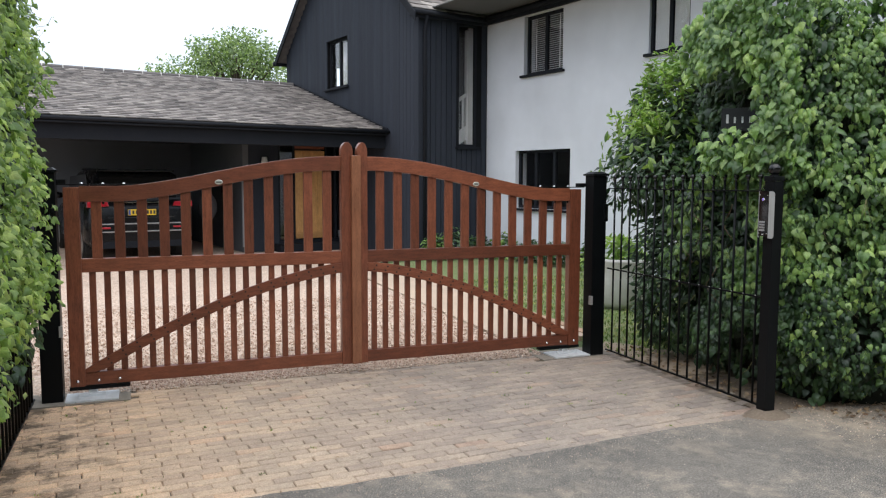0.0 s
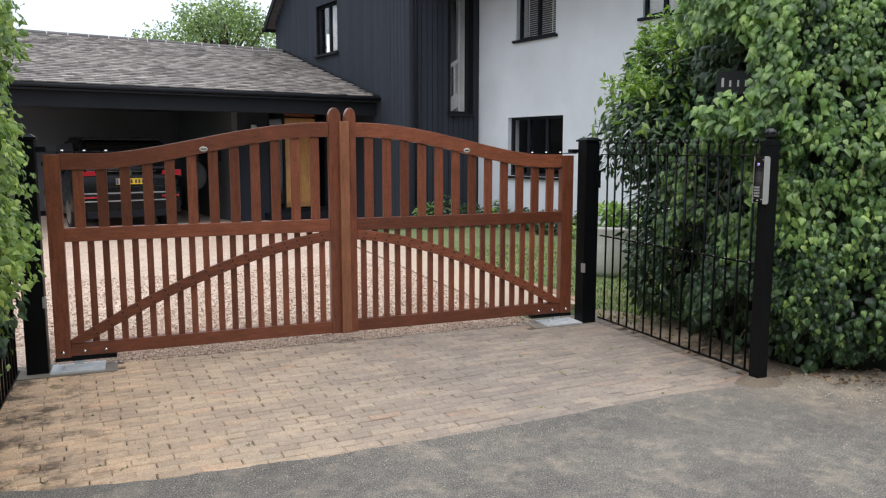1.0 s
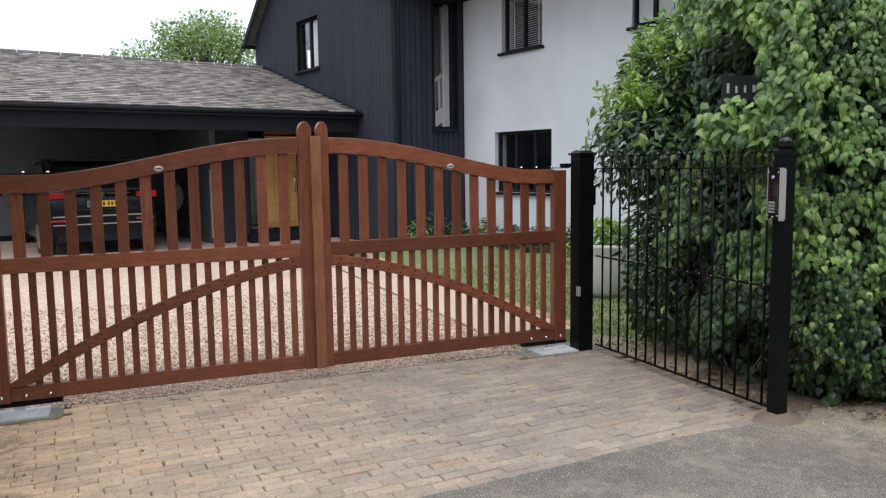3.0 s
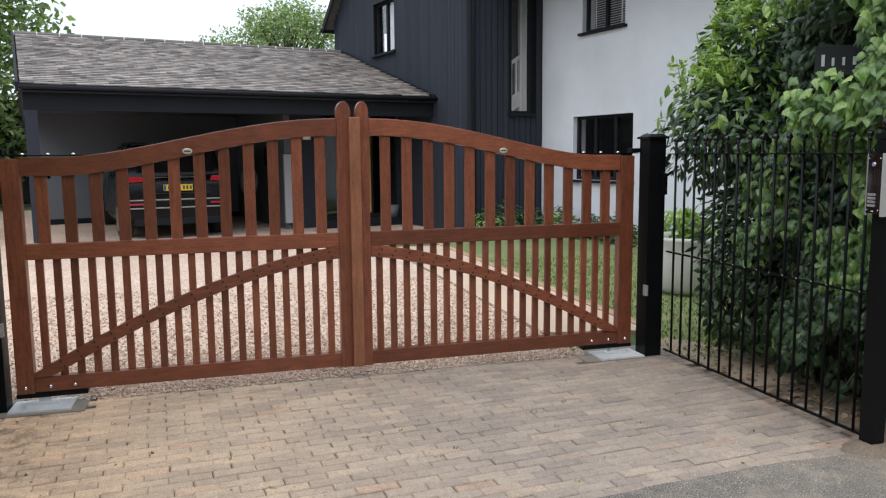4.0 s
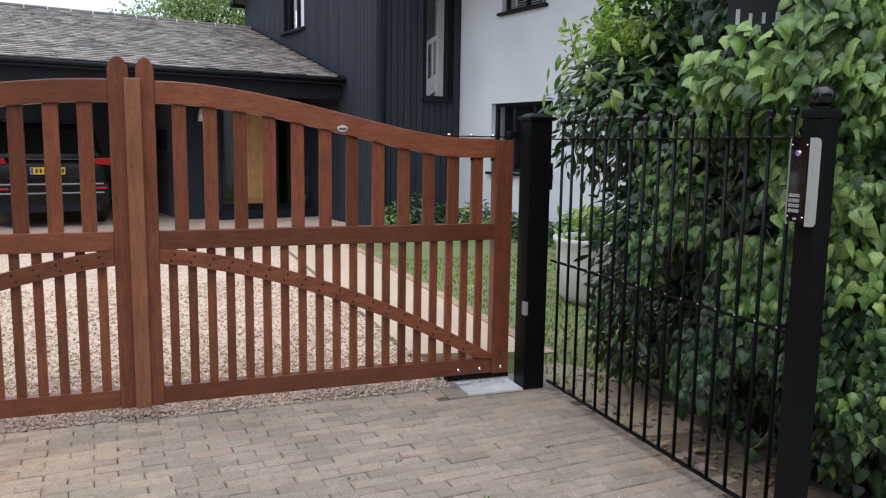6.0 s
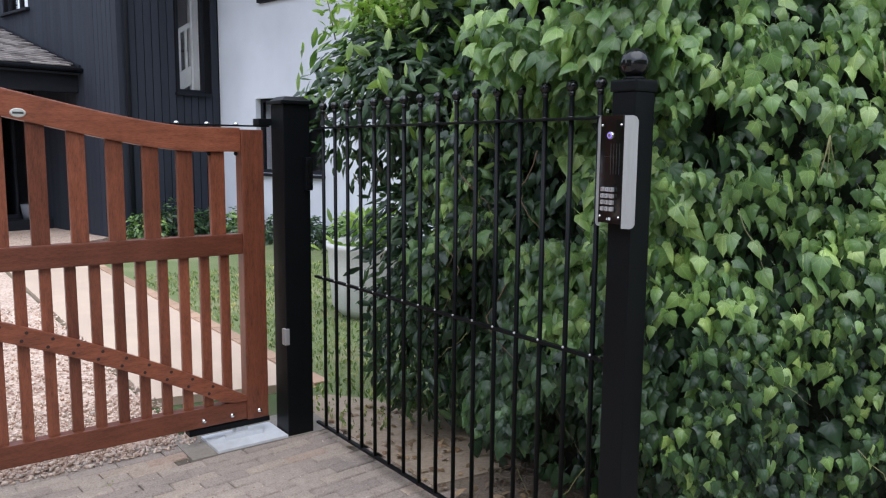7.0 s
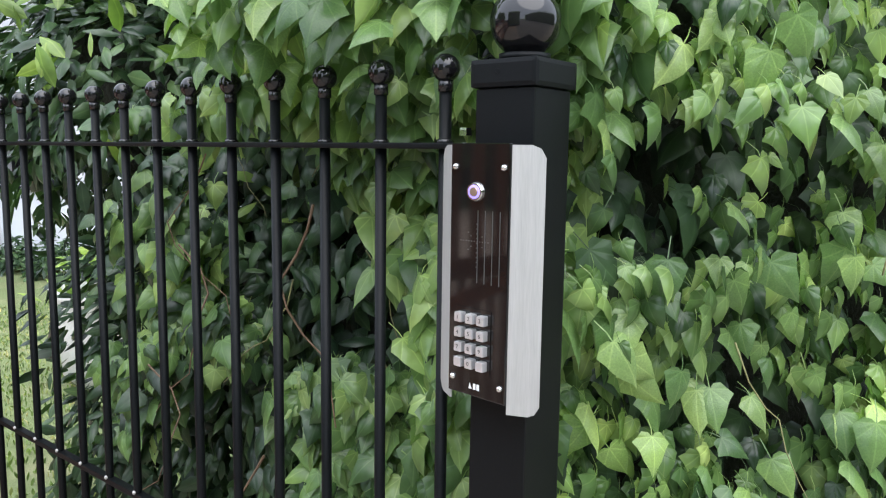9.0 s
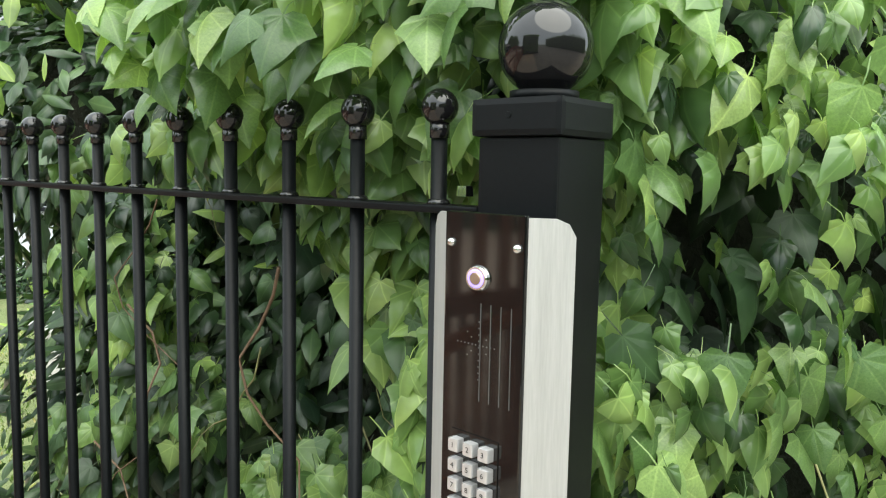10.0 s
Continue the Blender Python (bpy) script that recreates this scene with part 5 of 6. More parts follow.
for shape, n, back in ((LEAF_IVY, 8200, 0.0), (LEAF_LOBED, 9400, 0.015), (LEAF_LOBED, 5600, 0.05)):
    pts = road_face(n, 0.10, 3.15, back)
    keep = np.array([lump(q[0] * 1.3, q[1] * 1.3, q[2], 4.2) + 0.4 * lump(q[0], q[1], q[2], 13) > -0.11 and (not (1.36 < q[2] < 1.56 and q[0] < 4.68) or rnd.random() < 0.3) for q in pts])
    pts = pts[keep]
    pick = rng.uniform(0, 1, len(pts))
    # painted light: lit colour (young) grows with height, shaded colour lies low
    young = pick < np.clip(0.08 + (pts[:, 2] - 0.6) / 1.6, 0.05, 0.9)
    shaded = ~young & (pick > np.clip(0.10 + pts[:, 2] / 1.35, 0.0, 1.0))
    for sel, mat in ((young, IVY_LIT), (shaded, IVY_SHADED), (~young & ~shaded, IVY)):
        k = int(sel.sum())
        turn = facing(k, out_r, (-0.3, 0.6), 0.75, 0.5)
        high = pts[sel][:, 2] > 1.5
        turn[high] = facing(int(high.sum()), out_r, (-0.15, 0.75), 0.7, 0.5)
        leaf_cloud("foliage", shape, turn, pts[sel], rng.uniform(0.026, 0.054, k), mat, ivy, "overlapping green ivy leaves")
# inner layer in the shaded leaf colour, painting the hedge's depth
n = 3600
leaf_cloud("inner_foliage", LEAF_LOBED, facing(n, out_r), road_face(n, 0.05, 3.1, 0.13, 0.14), rng.uniform(0.045, 0.08, n), IVY_SHADED, ivy, "inner ivy leaves with shade put into their colour")
for shape, k in ((LEAF_IVY, 110), (LEAF_LOBED, 110)):
    p = road_face(k, 0.95, 2.1, 0.0, 0.03, 0.75)
    p = p[[not (1.38 < q[2] < 1.55 and q[0] < 4.6 and j % 3) for j, q in enumerate(p)]]
    k = len(p)
    lonely_leaves(ivy, shape, facing(k, out_r), p, rng.uniform(0.042, 0.072, k), IVY_LIT)
for shape, n in ((LEAF_IVY, 3600), (LEAF_LOBED, 3600)):
    pts = drive_face(n, 4.30, 5.6, 0.30, 1.62, 4.285, 0.0, 0.16)
    keep = np.array([lump(9, q[1], q[2], 2.4) + 0.4 * lump(5, q[1], q[2], 7) > -0.13 + 0.45 * max(0.0, q[1] - 4.95) + 0.55 * max(0.0, 0.95 - q[2]) - 0.12 * (q[2] > 1.0) for q in pts])
    pts = pts[keep]
    # low and farther leaves take the shaded colour, the others the lit one
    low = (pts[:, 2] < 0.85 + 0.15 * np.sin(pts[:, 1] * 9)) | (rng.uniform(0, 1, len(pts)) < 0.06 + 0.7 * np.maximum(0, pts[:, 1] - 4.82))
    for sel, mat in ((~low, IVY_LIT), (low, IVY_SHADED)):
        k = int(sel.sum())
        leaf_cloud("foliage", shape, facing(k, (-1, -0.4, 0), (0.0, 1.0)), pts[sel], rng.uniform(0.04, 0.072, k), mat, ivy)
n = 4200
pts = drive_face(n, 4.22, 5.45, 1.60, 3.1, 4.36, 0.0, 0.14)
keep = np.array([not (q[1] > 4.62 and 1.84 < q[2] < 2.38) and not (q[1] > 4.95 and q[2] < 2.3) and (q[2] > 1.72 or lump(3, q[1], q[2], 5) > -0.1) and q[2] < 2.95 - 0.45 * max(0.0, q[1] - 4.9) for q in pts])
pts = pts[keep]
pts = pts[[not (q[0] - 0.26 < 0.934 * (q[1] - 0.337) and 1.86 < q[2] < 2.32) for q in pts]]
half = len(pts) // 2
leaf_cloud("foliage", LEAF_IVY, facing(half, (-1, -0.5, 0), (0.0, 0.9)), pts[:half], rng.uniform(0.04, 0.072, half), IVY_LIT, ivy)
leaf_cloud("foliage", LEAF_LOBED, facing(len(pts) - half, (-1, -0.5, 0), (0.0, 0.9)), pts[half:], rng.uniform(0.04, 0.072, len(pts) - half), IVY_LIT, ivy)
p = drive_face(70, 4.28, 5.0, 1.60, 1.95, 4.33, -0.02, 0.03)
lonely_leaves(ivy, LEAF_LOBED, facing(70, (-1, -0.35, 0), (0.2, 1.3)), p, rng.uniform(0.045, 0.078, 70), IVY_LIT)
# deep layer behind the railing, its shade painted by the dark leaf colour
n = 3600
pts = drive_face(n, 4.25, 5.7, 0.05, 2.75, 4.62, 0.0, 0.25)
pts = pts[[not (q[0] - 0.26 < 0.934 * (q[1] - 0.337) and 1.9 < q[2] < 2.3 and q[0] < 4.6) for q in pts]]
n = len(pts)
leaf_cloud("inner_foliage", LEAF_IVY, facing(n, (-1, -0.2, 0)), pts, rng.uniform(0.05, 0.09, n), IVY_SHADED, ivy)
# lumpy dark body added behind the leaves as painted depth shade
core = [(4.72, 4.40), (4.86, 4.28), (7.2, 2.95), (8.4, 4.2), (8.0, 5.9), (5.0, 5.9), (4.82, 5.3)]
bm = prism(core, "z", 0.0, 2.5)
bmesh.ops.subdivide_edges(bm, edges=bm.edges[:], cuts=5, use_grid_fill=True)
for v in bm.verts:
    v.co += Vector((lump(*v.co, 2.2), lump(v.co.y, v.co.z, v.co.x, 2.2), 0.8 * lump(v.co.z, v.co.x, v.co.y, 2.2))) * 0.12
part("shade_core", bm, CORE, ivy, "dark twiggy core, painted shade inside the hedge", True)
n = 9000
p = np.stack([rng.uniform(4.3, 8.4, n), rng.uniform(2.6, 6.0, n), rng.uniform(2.45, 2.75, n)], axis=1)
inside = (p[:, 1] > 4.35 - 0.62 * (p[:, 0] - 4.6)) & (p[:, 1] < 5.95) & (p[:, 0] > 4.45 + 0.25 * np.maximum(0, p[:, 1] - 4.6))
p = p[inside & (p[:, 0] < 7.2 + 0.9 * np.maximum(0, p[:, 1] - 2.95))]
n = len(p)
leaf_cloud("crown_foliage", LEAF_IVY, basis(rng.normal(0, 0.45, (n, 3)) + np.array((0, 0, 1)), rng.normal(0, 1, (n, 3)) + np.array((-0.3, -0.3, -0.2))), p, rng.uniform(0.06, 0.11, n), IVY, ivy)
curves = []
for i in range(9):
    s, z = rnd.uniform(0.05, 1.2), rnd.uniform(0.3, 2.2)
    x, y = A + along * s
    c = [(x + out_r[0] * 0.02, y + out_r[1] * 0.02, z)]
    for k in range(6):
        q = c[-1]
        c.append((q[0] + out_r[0] * rnd.uniform(-0.01, 0.03) + along[0] * (0.02 + rnd.uniform(-0.018, 0.018)), q[1] + out_r[1] * rnd.uniform(-0.01, 0.03) + along[1] * (0.02 + rnd.uniform(-0.018, 0.018)), q[2] - 0.035 + rnd.uniform(-0.02, 0.02)))
    curves.append(c)
for i in range(14):
    y, z = rnd.uniform(4.4, 5.6), rnd.uniform(0.2, 1.9)
    c = [(4.3 + rnd.uniform(0, 0.15), y, z)]
    for k in range(7):
        q = c[-1]
        c.append((q[0] + rnd.uniform(-0.015, 0.01), q[1] + (0.03 if i % 2 else -0.03) + rnd.uniform(-0.015, 0.015), q[2] - 0.03 + rnd.uniform(-0.03, 0.02)))
    curves.append(c)
stems(ivy, curves, 0.0017, TWIG, "stem", "thin bare ivy stems")
curves = []
for y0, z0, dy in ((5.02, 1.50, 0.05), (5.12, 1.32, -0.04), (4.72, 1.42, 0.03), (5.25, 1.05, -0.05), (4.86, 0.95, 0.04)):
    curves.append([(4.20 + 0.02 * math.sin(k * 1.3), y0 + dy * math.sin(k * 0.55) * 2.2 + 0.008 * math.sin(k * 2.9), z0 - 0.045 * k) for k in range(9)])
stems(ivy, curves, 0.0026, BROWN_STEM, "runner", "curling brown bare runner")
x, y = A + along * 0.42
for dx, dz, n in ((0.0, -0.15, 7), (0.05, -0.17, 6), (-0.03, -0.14, 6)):
    c = [(x + out_r[0] * 0.05 + along[0] * dx * k / n, y + out_r[1] * 0.05 + along[1] * dx * k / n, 1.47 + dz * (k / n) ** (0.8 if dx else 1.2)) for k in range(n)]
    stems(ivy, [c], 0.0024, TWIG, "stem", "pale green forked bare stem")


# the shrub behind the railing
def ellipsoid(n, c, r, shell=0.55):
    d = rng.normal(0, 1, (n, 3))
    d /= np.linalg.norm(d, axis=1, keepdims=True)
    k = rng.uniform(shell, 1.0, n) ** 0.6
    p = np.array(c)[None] + d * np.array(r)[None] * k[:, None]
    for i in range(n):
        p[i] += d[i] * 0.22 * lump(*p[i], 2.3)
    return p, d


shrub = thing("shrub", "large leafy evergreen shrub with pale young shoots beside the lawn", "shrub")
LUMPS = [((5.05, 5.75, 0.85), (0.65, 0.6, 0.9)), ((4.81, 6.16, 1.70), (0.61, 0.60, 0.50)), ((5.03, 6.25, 2.1), (0.56, 0.62, 0.52)), ((5.85, 6.1, 2.4), (0.75, 0.75, 0.62)), ((5.15, 5.55, 1.35), (0.42, 0.42, 0.75)), ((4.78, 6.02, 0.7), (0.42, 0.36, 0.7))]
for c, r in LUMPS:
    n = 2700
    p, d = ellipsoid(n, c, r)
    ok = (p[:, 2] > 0.12) & (p[:, 0] > np.where(p[:, 2] > 1.65, 4.08, 4.26))
    p, d = p[ok], d[ok]
    n = len(p)
    m = basis(d + np.array((0, 0, 0.8)) + rng.normal(0, 0.5, (n, 3)), d * 0.8 + np.array((0, 0, -0.35)) + rng.normal(0, 0.5, (n, 3)))
    leaf_cloud("foliage", LEAF_LONG, m, p, rng.uniform(0.06, 0.115, n), SHRUB, shrub, "narrow dark green leaves")
    k = 420
    p, d = ellipsoid(k, c, (r[0] * 1.1, r[1] * 1.1, r[2] * 1.08), 0.95)
    ok = (p[:, 2] > 1.3) & (p[:, 0] > 4.1) & (d[:, 2] > -0.1)
    p, d = p[ok], d[ok]
    if len(p):
        m = basis(d + rng.normal(0, 0.7, (len(p), 3)), -d * 0.2 + np.array((0, 0, 0.9)) + rng.normal(0, 0.5, (len(p), 3)))
        leaf_cloud("young_growth", LEAF_LONG, m, p, rng.uniform(0.07, 0.12, len(p)), SHOOT, shrub, "bright yellow-green young shoots")
# dark lumps inside the shrub, shade put into their colour
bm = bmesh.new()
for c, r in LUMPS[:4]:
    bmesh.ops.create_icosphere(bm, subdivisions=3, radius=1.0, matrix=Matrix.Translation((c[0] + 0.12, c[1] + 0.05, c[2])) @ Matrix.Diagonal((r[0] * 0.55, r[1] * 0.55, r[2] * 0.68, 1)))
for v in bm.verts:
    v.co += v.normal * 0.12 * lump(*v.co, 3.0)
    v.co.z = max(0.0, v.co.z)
part("shade_core", bm, CORE, shrub, "dark core, painted shade inside the shrub", True)
curves = []
for i in range(16):
    x, y = rnd.uniform(4.7, 5.6), rnd.uniform(5.4, 6.4)
    c = [(5.1 + 0.3 * (x - 5.1), 5.9 + 0.3 * (y - 5.9), 0.0)]
    for k in range(1, 8):
        c.append((c[0][0] + (x - c[0][0]) * k / 7 + rnd.uniform(-0.04, 0.04), c[0][1] + (y - c[0][1]) * k / 7 + rnd.uniform(-0.04, 0.04), 0.36 * k))
    curves.append(c)
stems(shrub, curves, 0.013, TRUNK, "branch")
# loose shoots on top of the shrub
for i in range(26):
    x, y = rnd.uniform(4.33, 5.1), rnd.uniform(5.8, 6.5)
    z = 1.85 + 1.2 * (x - 4.33) + rnd.uniform(0.0, 0.25)
    c = [(x, y, z - 0.08), (x - 0.03, y, z + 0.06), (x - 0.05, y + 0.02, z + 0.17)]
    stems(shrub, [c], 0.004, TWIG, "shoot_stem")
    k = 44
    f = rng.uniform(0, 1, k)
    p = np.array([np.array(c[0]) * (1 - q) + np.array(c[2]) * q for q in f])
    dirs = rng.normal(0, 1, (k, 3)) + np.array((0, 0, 0.6))
    leaf_cloud("young_growth", LEAF_LONG, basis(rng.normal(0, 0.6, (k, 3)) + np.array((0, 0, 1)), dirs), p + rng.normal(0, 0.03, (k, 3)), rng.uniform(0.05, 0.085, k), SHOOT, shrub)

# the pale hedge over the other railing
lhedge = thing("hedge", "bright yellow-green climbing hedge over the black railing", "hedge")
n = 11000
y, z = rng.uniform(3.2, 6.35, n), rng.uniform(0.15, 3.6, n)
p = np.empty((n, 3))
for i in range(n):
    top = 0.28 * max(0, min(1, (z[i] - 0.2) / 0.7)) * max(0.0, min(1.0, (6.15 - y[i]) / 0.6))
    o = 0.12 * lump(4.4, y[i], z[i], 2.4) + 0.06 * lump(1.4, y[i], z[i], 7)
    p[i] = (-0.56 + top + o - rng.uniform(0, 0.22), y[i], z[i])
keep = np.array([q[2] > 0.42 + 0.5 * lump(3, q[1], 0.3, 3.0) or rnd.random() < 0.22 for q in p])
p = p[keep]
half = len(p) // 2
leaf_cloud("foliage", LEAF_LOBED, facing(half, (1, -0.5, 0), (0.0, 1.4), 0.9, 1.4), p[:half], rng.uniform(0.03, 0.055, half), HEDGE_L, lhedge)
leaf_cloud("foliage", LEAF_SMALL, facing(len(p) - half, (1, -0.5, 0), (0.0, 1.4), 0.9, 1.4), p[half:], rng.uniform(0.03, 0.06, len(p) - half), HEDGE_L, lhedge)
n = 2600
p = np.stack([rng.uniform(-1.25, -0.4, n), rng.uniform(2.95, 6.5, n), rng.uniform(3.35, 3.65, n)], axis=1)
leaf_cloud("crown_foliage", LEAF_IVY, basis(rng.normal(0, 0.45, (n, 3)) + np.array((0, 0, 1)), rng.normal(0, 1, (n, 3))), p, rng.uniform(0.06, 0.1, n), HEDGE_L, lhedge)
# inner leaves in the shaded colour, painted depth for this hedge too
n = 5200
p = np.stack([rng.uniform(-0.86, -0.42, n), rng.uniform(3.15, 6.25, n), rng.uniform(0.45, 3.45, n)], axis=1)
leaf_cloud("inner_foliage", LEAF_IVY, facing(n, (1, -0.3, 0)), p, rng.uniform(0.05, 0.09, n), IVY_SHADED, lhedge)
n = 4200
p = np.stack([rng.uniform(-1.3, -1.02, n), rng.uniform(2.95, 6.5, n), rng.uniform(0.1, 3.5, n)], axis=1)
leaf_cloud("back_foliage", LEAF_IVY, facing(n, (-1, 0, 0)), p, rng.uniform(0.06, 0.1, n), HEDGE_L, lhedge)
# dark slab within the hedge in place of its inner shade
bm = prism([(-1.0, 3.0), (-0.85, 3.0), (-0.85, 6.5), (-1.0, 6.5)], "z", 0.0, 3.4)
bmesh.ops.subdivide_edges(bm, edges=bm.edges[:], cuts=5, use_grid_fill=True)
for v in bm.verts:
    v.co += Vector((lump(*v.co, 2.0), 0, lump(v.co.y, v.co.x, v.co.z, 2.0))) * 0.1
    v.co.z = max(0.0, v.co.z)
part("shade_core", bm, CORE, lhedge, "", True)
curves = []
for i in range(8):
    y, z = rnd.uniform(5.0, 6.2), rnd.uniform(1.6, 2.6)
    c = [(-0.45, y, z)]
    for k in range(5):
        q = c[-1]
        c.append((q[0] + rnd.uniform(0.01, 0.07), q[1] + rnd.uniform(-0.02, 0.05), q[2] + rnd.uniform(-0.04, 0.06)))
    curves.append(c)
stems(lhedge, curves, 0.0025, TWIG, "twig", "thin bare twigs sticking out")
k = 40
p = np.array([np.array(c[j]) for c in curves for j in range(1, 6)])[:k]
leaf_cloud("twig_leaves", LEAF_SMALL, basis(rng.normal(0, 1, (len(p), 3)), rng.normal(0, 1, (len(p), 3))), p, rng.uniform(0.02, 0.04, len(p)), HEDGE_L, lhedge)


# ---- trees ----
def tree(label, x, y, height, radius, leaves, size, clumps, seed, leaf=None, spread=0.2):
    g = thing("tree", label, "tree", pose(x, y, 0))
    r = random.Random(seed)
    bm = tube([(0, 0, -0.05), (0.08, 0.05, height * 0.2), (0.0, 0.1, height * 0.5), (0.1, 0.0, height * 0.85)], 0.045 * height * 0.6, 10, None, 0.25)
    ends = []
    for i in range(clumps):
        a, up = r.uniform(0, 6.28), r.uniform(0.12, 0.95)
        rr = radius * math.sin(math.pi * min(1, 0.25 + 0.72 * up)) * r.uniform(0.55, 1.0)
        e = Vector((rr * math.cos(a), rr * math.sin(a), height * (0.18 + 0.8 * up)))
        s = Vector((0, 0.05, height * (0.12 + 0.5 * up)))
        tube([s, s.lerp(e, 0.5) + Vector((0, 0, 0.15)), e], 0.012 * height, 6, bm, 0.2)
        ends.append(e)
    part("trunk", bm, TRUNK, g, "", True)
    per = leaves // clumps
    pts = np.concatenate([np.array(e)[None] + np.clip(rng.normal(0, 1, (per, 3)), -1.5, 1.5) * np.array((1, 1, 0.75)) * radius * spread for e in ends])
    k = len(pts)
    m = basis(rng.normal(0, 0.7, (k, 3)) + np.array((0, 0, 0.8)), rng.normal(0, 0.7, (k, 3)) + np.array((0, 0, -0.5)))
    leaf_cloud("crown", LEAF_SMALL, m, pts, rng.uniform(0.7, 1.3, k) * size, leaf or TREE_LEAF, g, "loose leafy crown")


tree("pale loose-crowned tree behind the carport roof", 3.7, 32.0, 7.4, 3.9, 20000, 0.15, 85, 3, PALE_LEAF, 0.12)
tree("tall broad green tree beyond the lawn", -8.2, 25.5, 10.5, 4.2, 42000, 0.24, 150, 5)
tree("tall broad green tree beyond the lawn", -12.5, 22.0, 10.0, 4.8, 34000, 0.24, 120, 6)
tree("dense green tree at the garden's end", -11.5, 33.0, 9.0, 4.5, 14000, 0.22, 90, 8)
row = thing("garden_hedge", "dark green hedge at the end of the garden", "hedge")
k = 9000
p = np.stack([rng.uniform(-22, -3.5, k), rng.normal(29, 0.5, k), rng.uniform(0.9, 3.6, k)], axis=1)
leaf_cloud("foliage", LEAF_SMALL, basis(rng.normal(0, 0.6, (k, 3)) + np.array((0, -0.6, 0.6)), rng.normal(0, 0.6, (k, 3)) + np.array((0, 0, -0.7))), p, rng.uniform(0.16, 0.3, k), TREE_LEAF, row)
part("shade_core", box(-22, -3.5, 29.2, 30.2, 0, 3.4, 0.2), CORE, row)


# trees and hedge across the road, which shut off the low sky and show in the glossy balls
far = thing("roadside_hedge", "tall dark green roadside trees across the road", "hedge")
k = 16000
p = np.stack([rng.uniform(-16, 18, k), rng.normal(-8.0, 0.5, k), 6.8 * rng.uniform(0, 1, k) ** 0.8], axis=1)
p[:, 2] += np.array([0.9 * lump(q[0], 0, 0, 0.5) for q in p]) * p[:, 2] / 6
p[:, 2] = np.maximum(p[:, 2], 0.1)
leaf_cloud("foliage", LEAF_SMALL, basis(rng.normal(0, 0.6, (k, 3)) + np.array((0, 0.7, 0.6)), rng.normal(0, 0.6, (k, 3)) + np.array((0, 0, -0.7))), p, rng.uniform(0.18, 0.34, k), TREE_LEAF, far)
bm = prism([(-16, -9.4), (18, -9.4), (18, -8.4), (-16, -8.4)], "z", 0.0, 6.2)
bmesh.ops.subdivide_edges(bm, edges=bm.edges[:], cuts=7, use_grid_fill=True)
for v in bm.verts:
    v.co += Vector((0, 0.4 * lump(*v.co, 0.6), 0.9 * lump(v.co.x, 0, 0, 0.5) * v.co.z / 6))
part("shade_core", bm, CORE, far, "", True)


# ---- low plants at the house wall, planter ----
def bush(x, y, r, h, label, mat=SHRUB, shape=LEAF_LONG, size=0.11):
    g = thing("low_bush", label, "bush", pose(x, y, 0), "low bushes at the wall")
    k = 420
    d = rng.normal(0, 1, (k, 3))
    d[:, 2] = np.abs(d[:, 2])
    d /= np.linalg.norm(d, axis=1, keepdims=True)
    p = d * np.array((r, r, h)) * rng.uniform(0.5, 1.0, k)[:, None] + np.array((0, 0, 0.04))
    leaf_cloud("foliage", shape, basis(d + rng.normal(0, 0.4, (k, 3)) + np.array((0, 0, 0.5)), d + rng.normal(0, 0.4, (k, 3))), p, rng.uniform(0.7, 1.3, k) * size, mat, g)
    stems(g, [[(0, 0, -0.03), (rnd.uniform(-r, r) * 0.5, rnd.uniform(-r, r) * 0.5, h * 0.7)] for _ in range(8)], 0.008, TWIG)


for i, (u, v, r, h) in enumerate(((8.75, 13.1, 0.36, 0.5), (9.2, 13.0, 0.42, 0.62), (9.75, 13.05, 0.35, 0.45), (10.0, 12.5, 0.36, 0.52), (10.05, 11.7, 0.30, 0.40), (10.0, 10.9, 0.34, 0.46), (10.05, 10.1, 0.3, 0.5))):
    q = H @ Vector((u, v, 0))
    bush(q.x, q.y, r, h, "low leafy bush at the foot of the house wall", SHRUB if i % 3 else IVY)
pot = thing("planter", "large round pale grey planter on the lawn", "planter", pose(5.85, 8.45, 0) @ Matrix.Scale(0.9, 4))
bm = bmesh.new()
prof = [(0.30, 0.0), (0.40, 0.10), (0.43, 0.45), (0.44, 0.62), (0.47, 0.66), (0.47, 0.70), (0.42, 0.70), (0.40, 0.62), (0.0, 0.60)]
rings = [[bm.verts.new((r * math.cos(a), r * math.sin(a), z)) for a in (2 * math.pi * k / 40 for k in range(40))] if r else None for r, z in prof]
top = bm.verts.new((0, 0, 0.60))
for a, b in zip(rings[:-1], rings[1:]):
    for k in range(40):
        if b:
            bm.faces.new((a[k], a[(k + 1) % 40], b[(k + 1) % 40], b[k]))
        else:
            bm.faces.new((a[k], a[(k + 1) % 40], top))
bm.faces.new(rings[0][::-1])
part("bowl", bm, PLANTER, pot, "", True)
k = 260
p = np.stack([rng.normal(0, 0.18, k), rng.normal(0, 0.18, k), rng.uniform(0.62, 0.95, k)], axis=1)
leaf_cloud("planting", LEAF_LONG, basis(rng.normal(0, 0.6, (k, 3)) + np.array((0, 0, 0.6)), rng.normal(0, 0.7, (k, 3)) + np.array((0, 0, 0.7))), p, rng.uniform(0.1, 0.18, k), SHOOT, pot, "yellow-green plants")

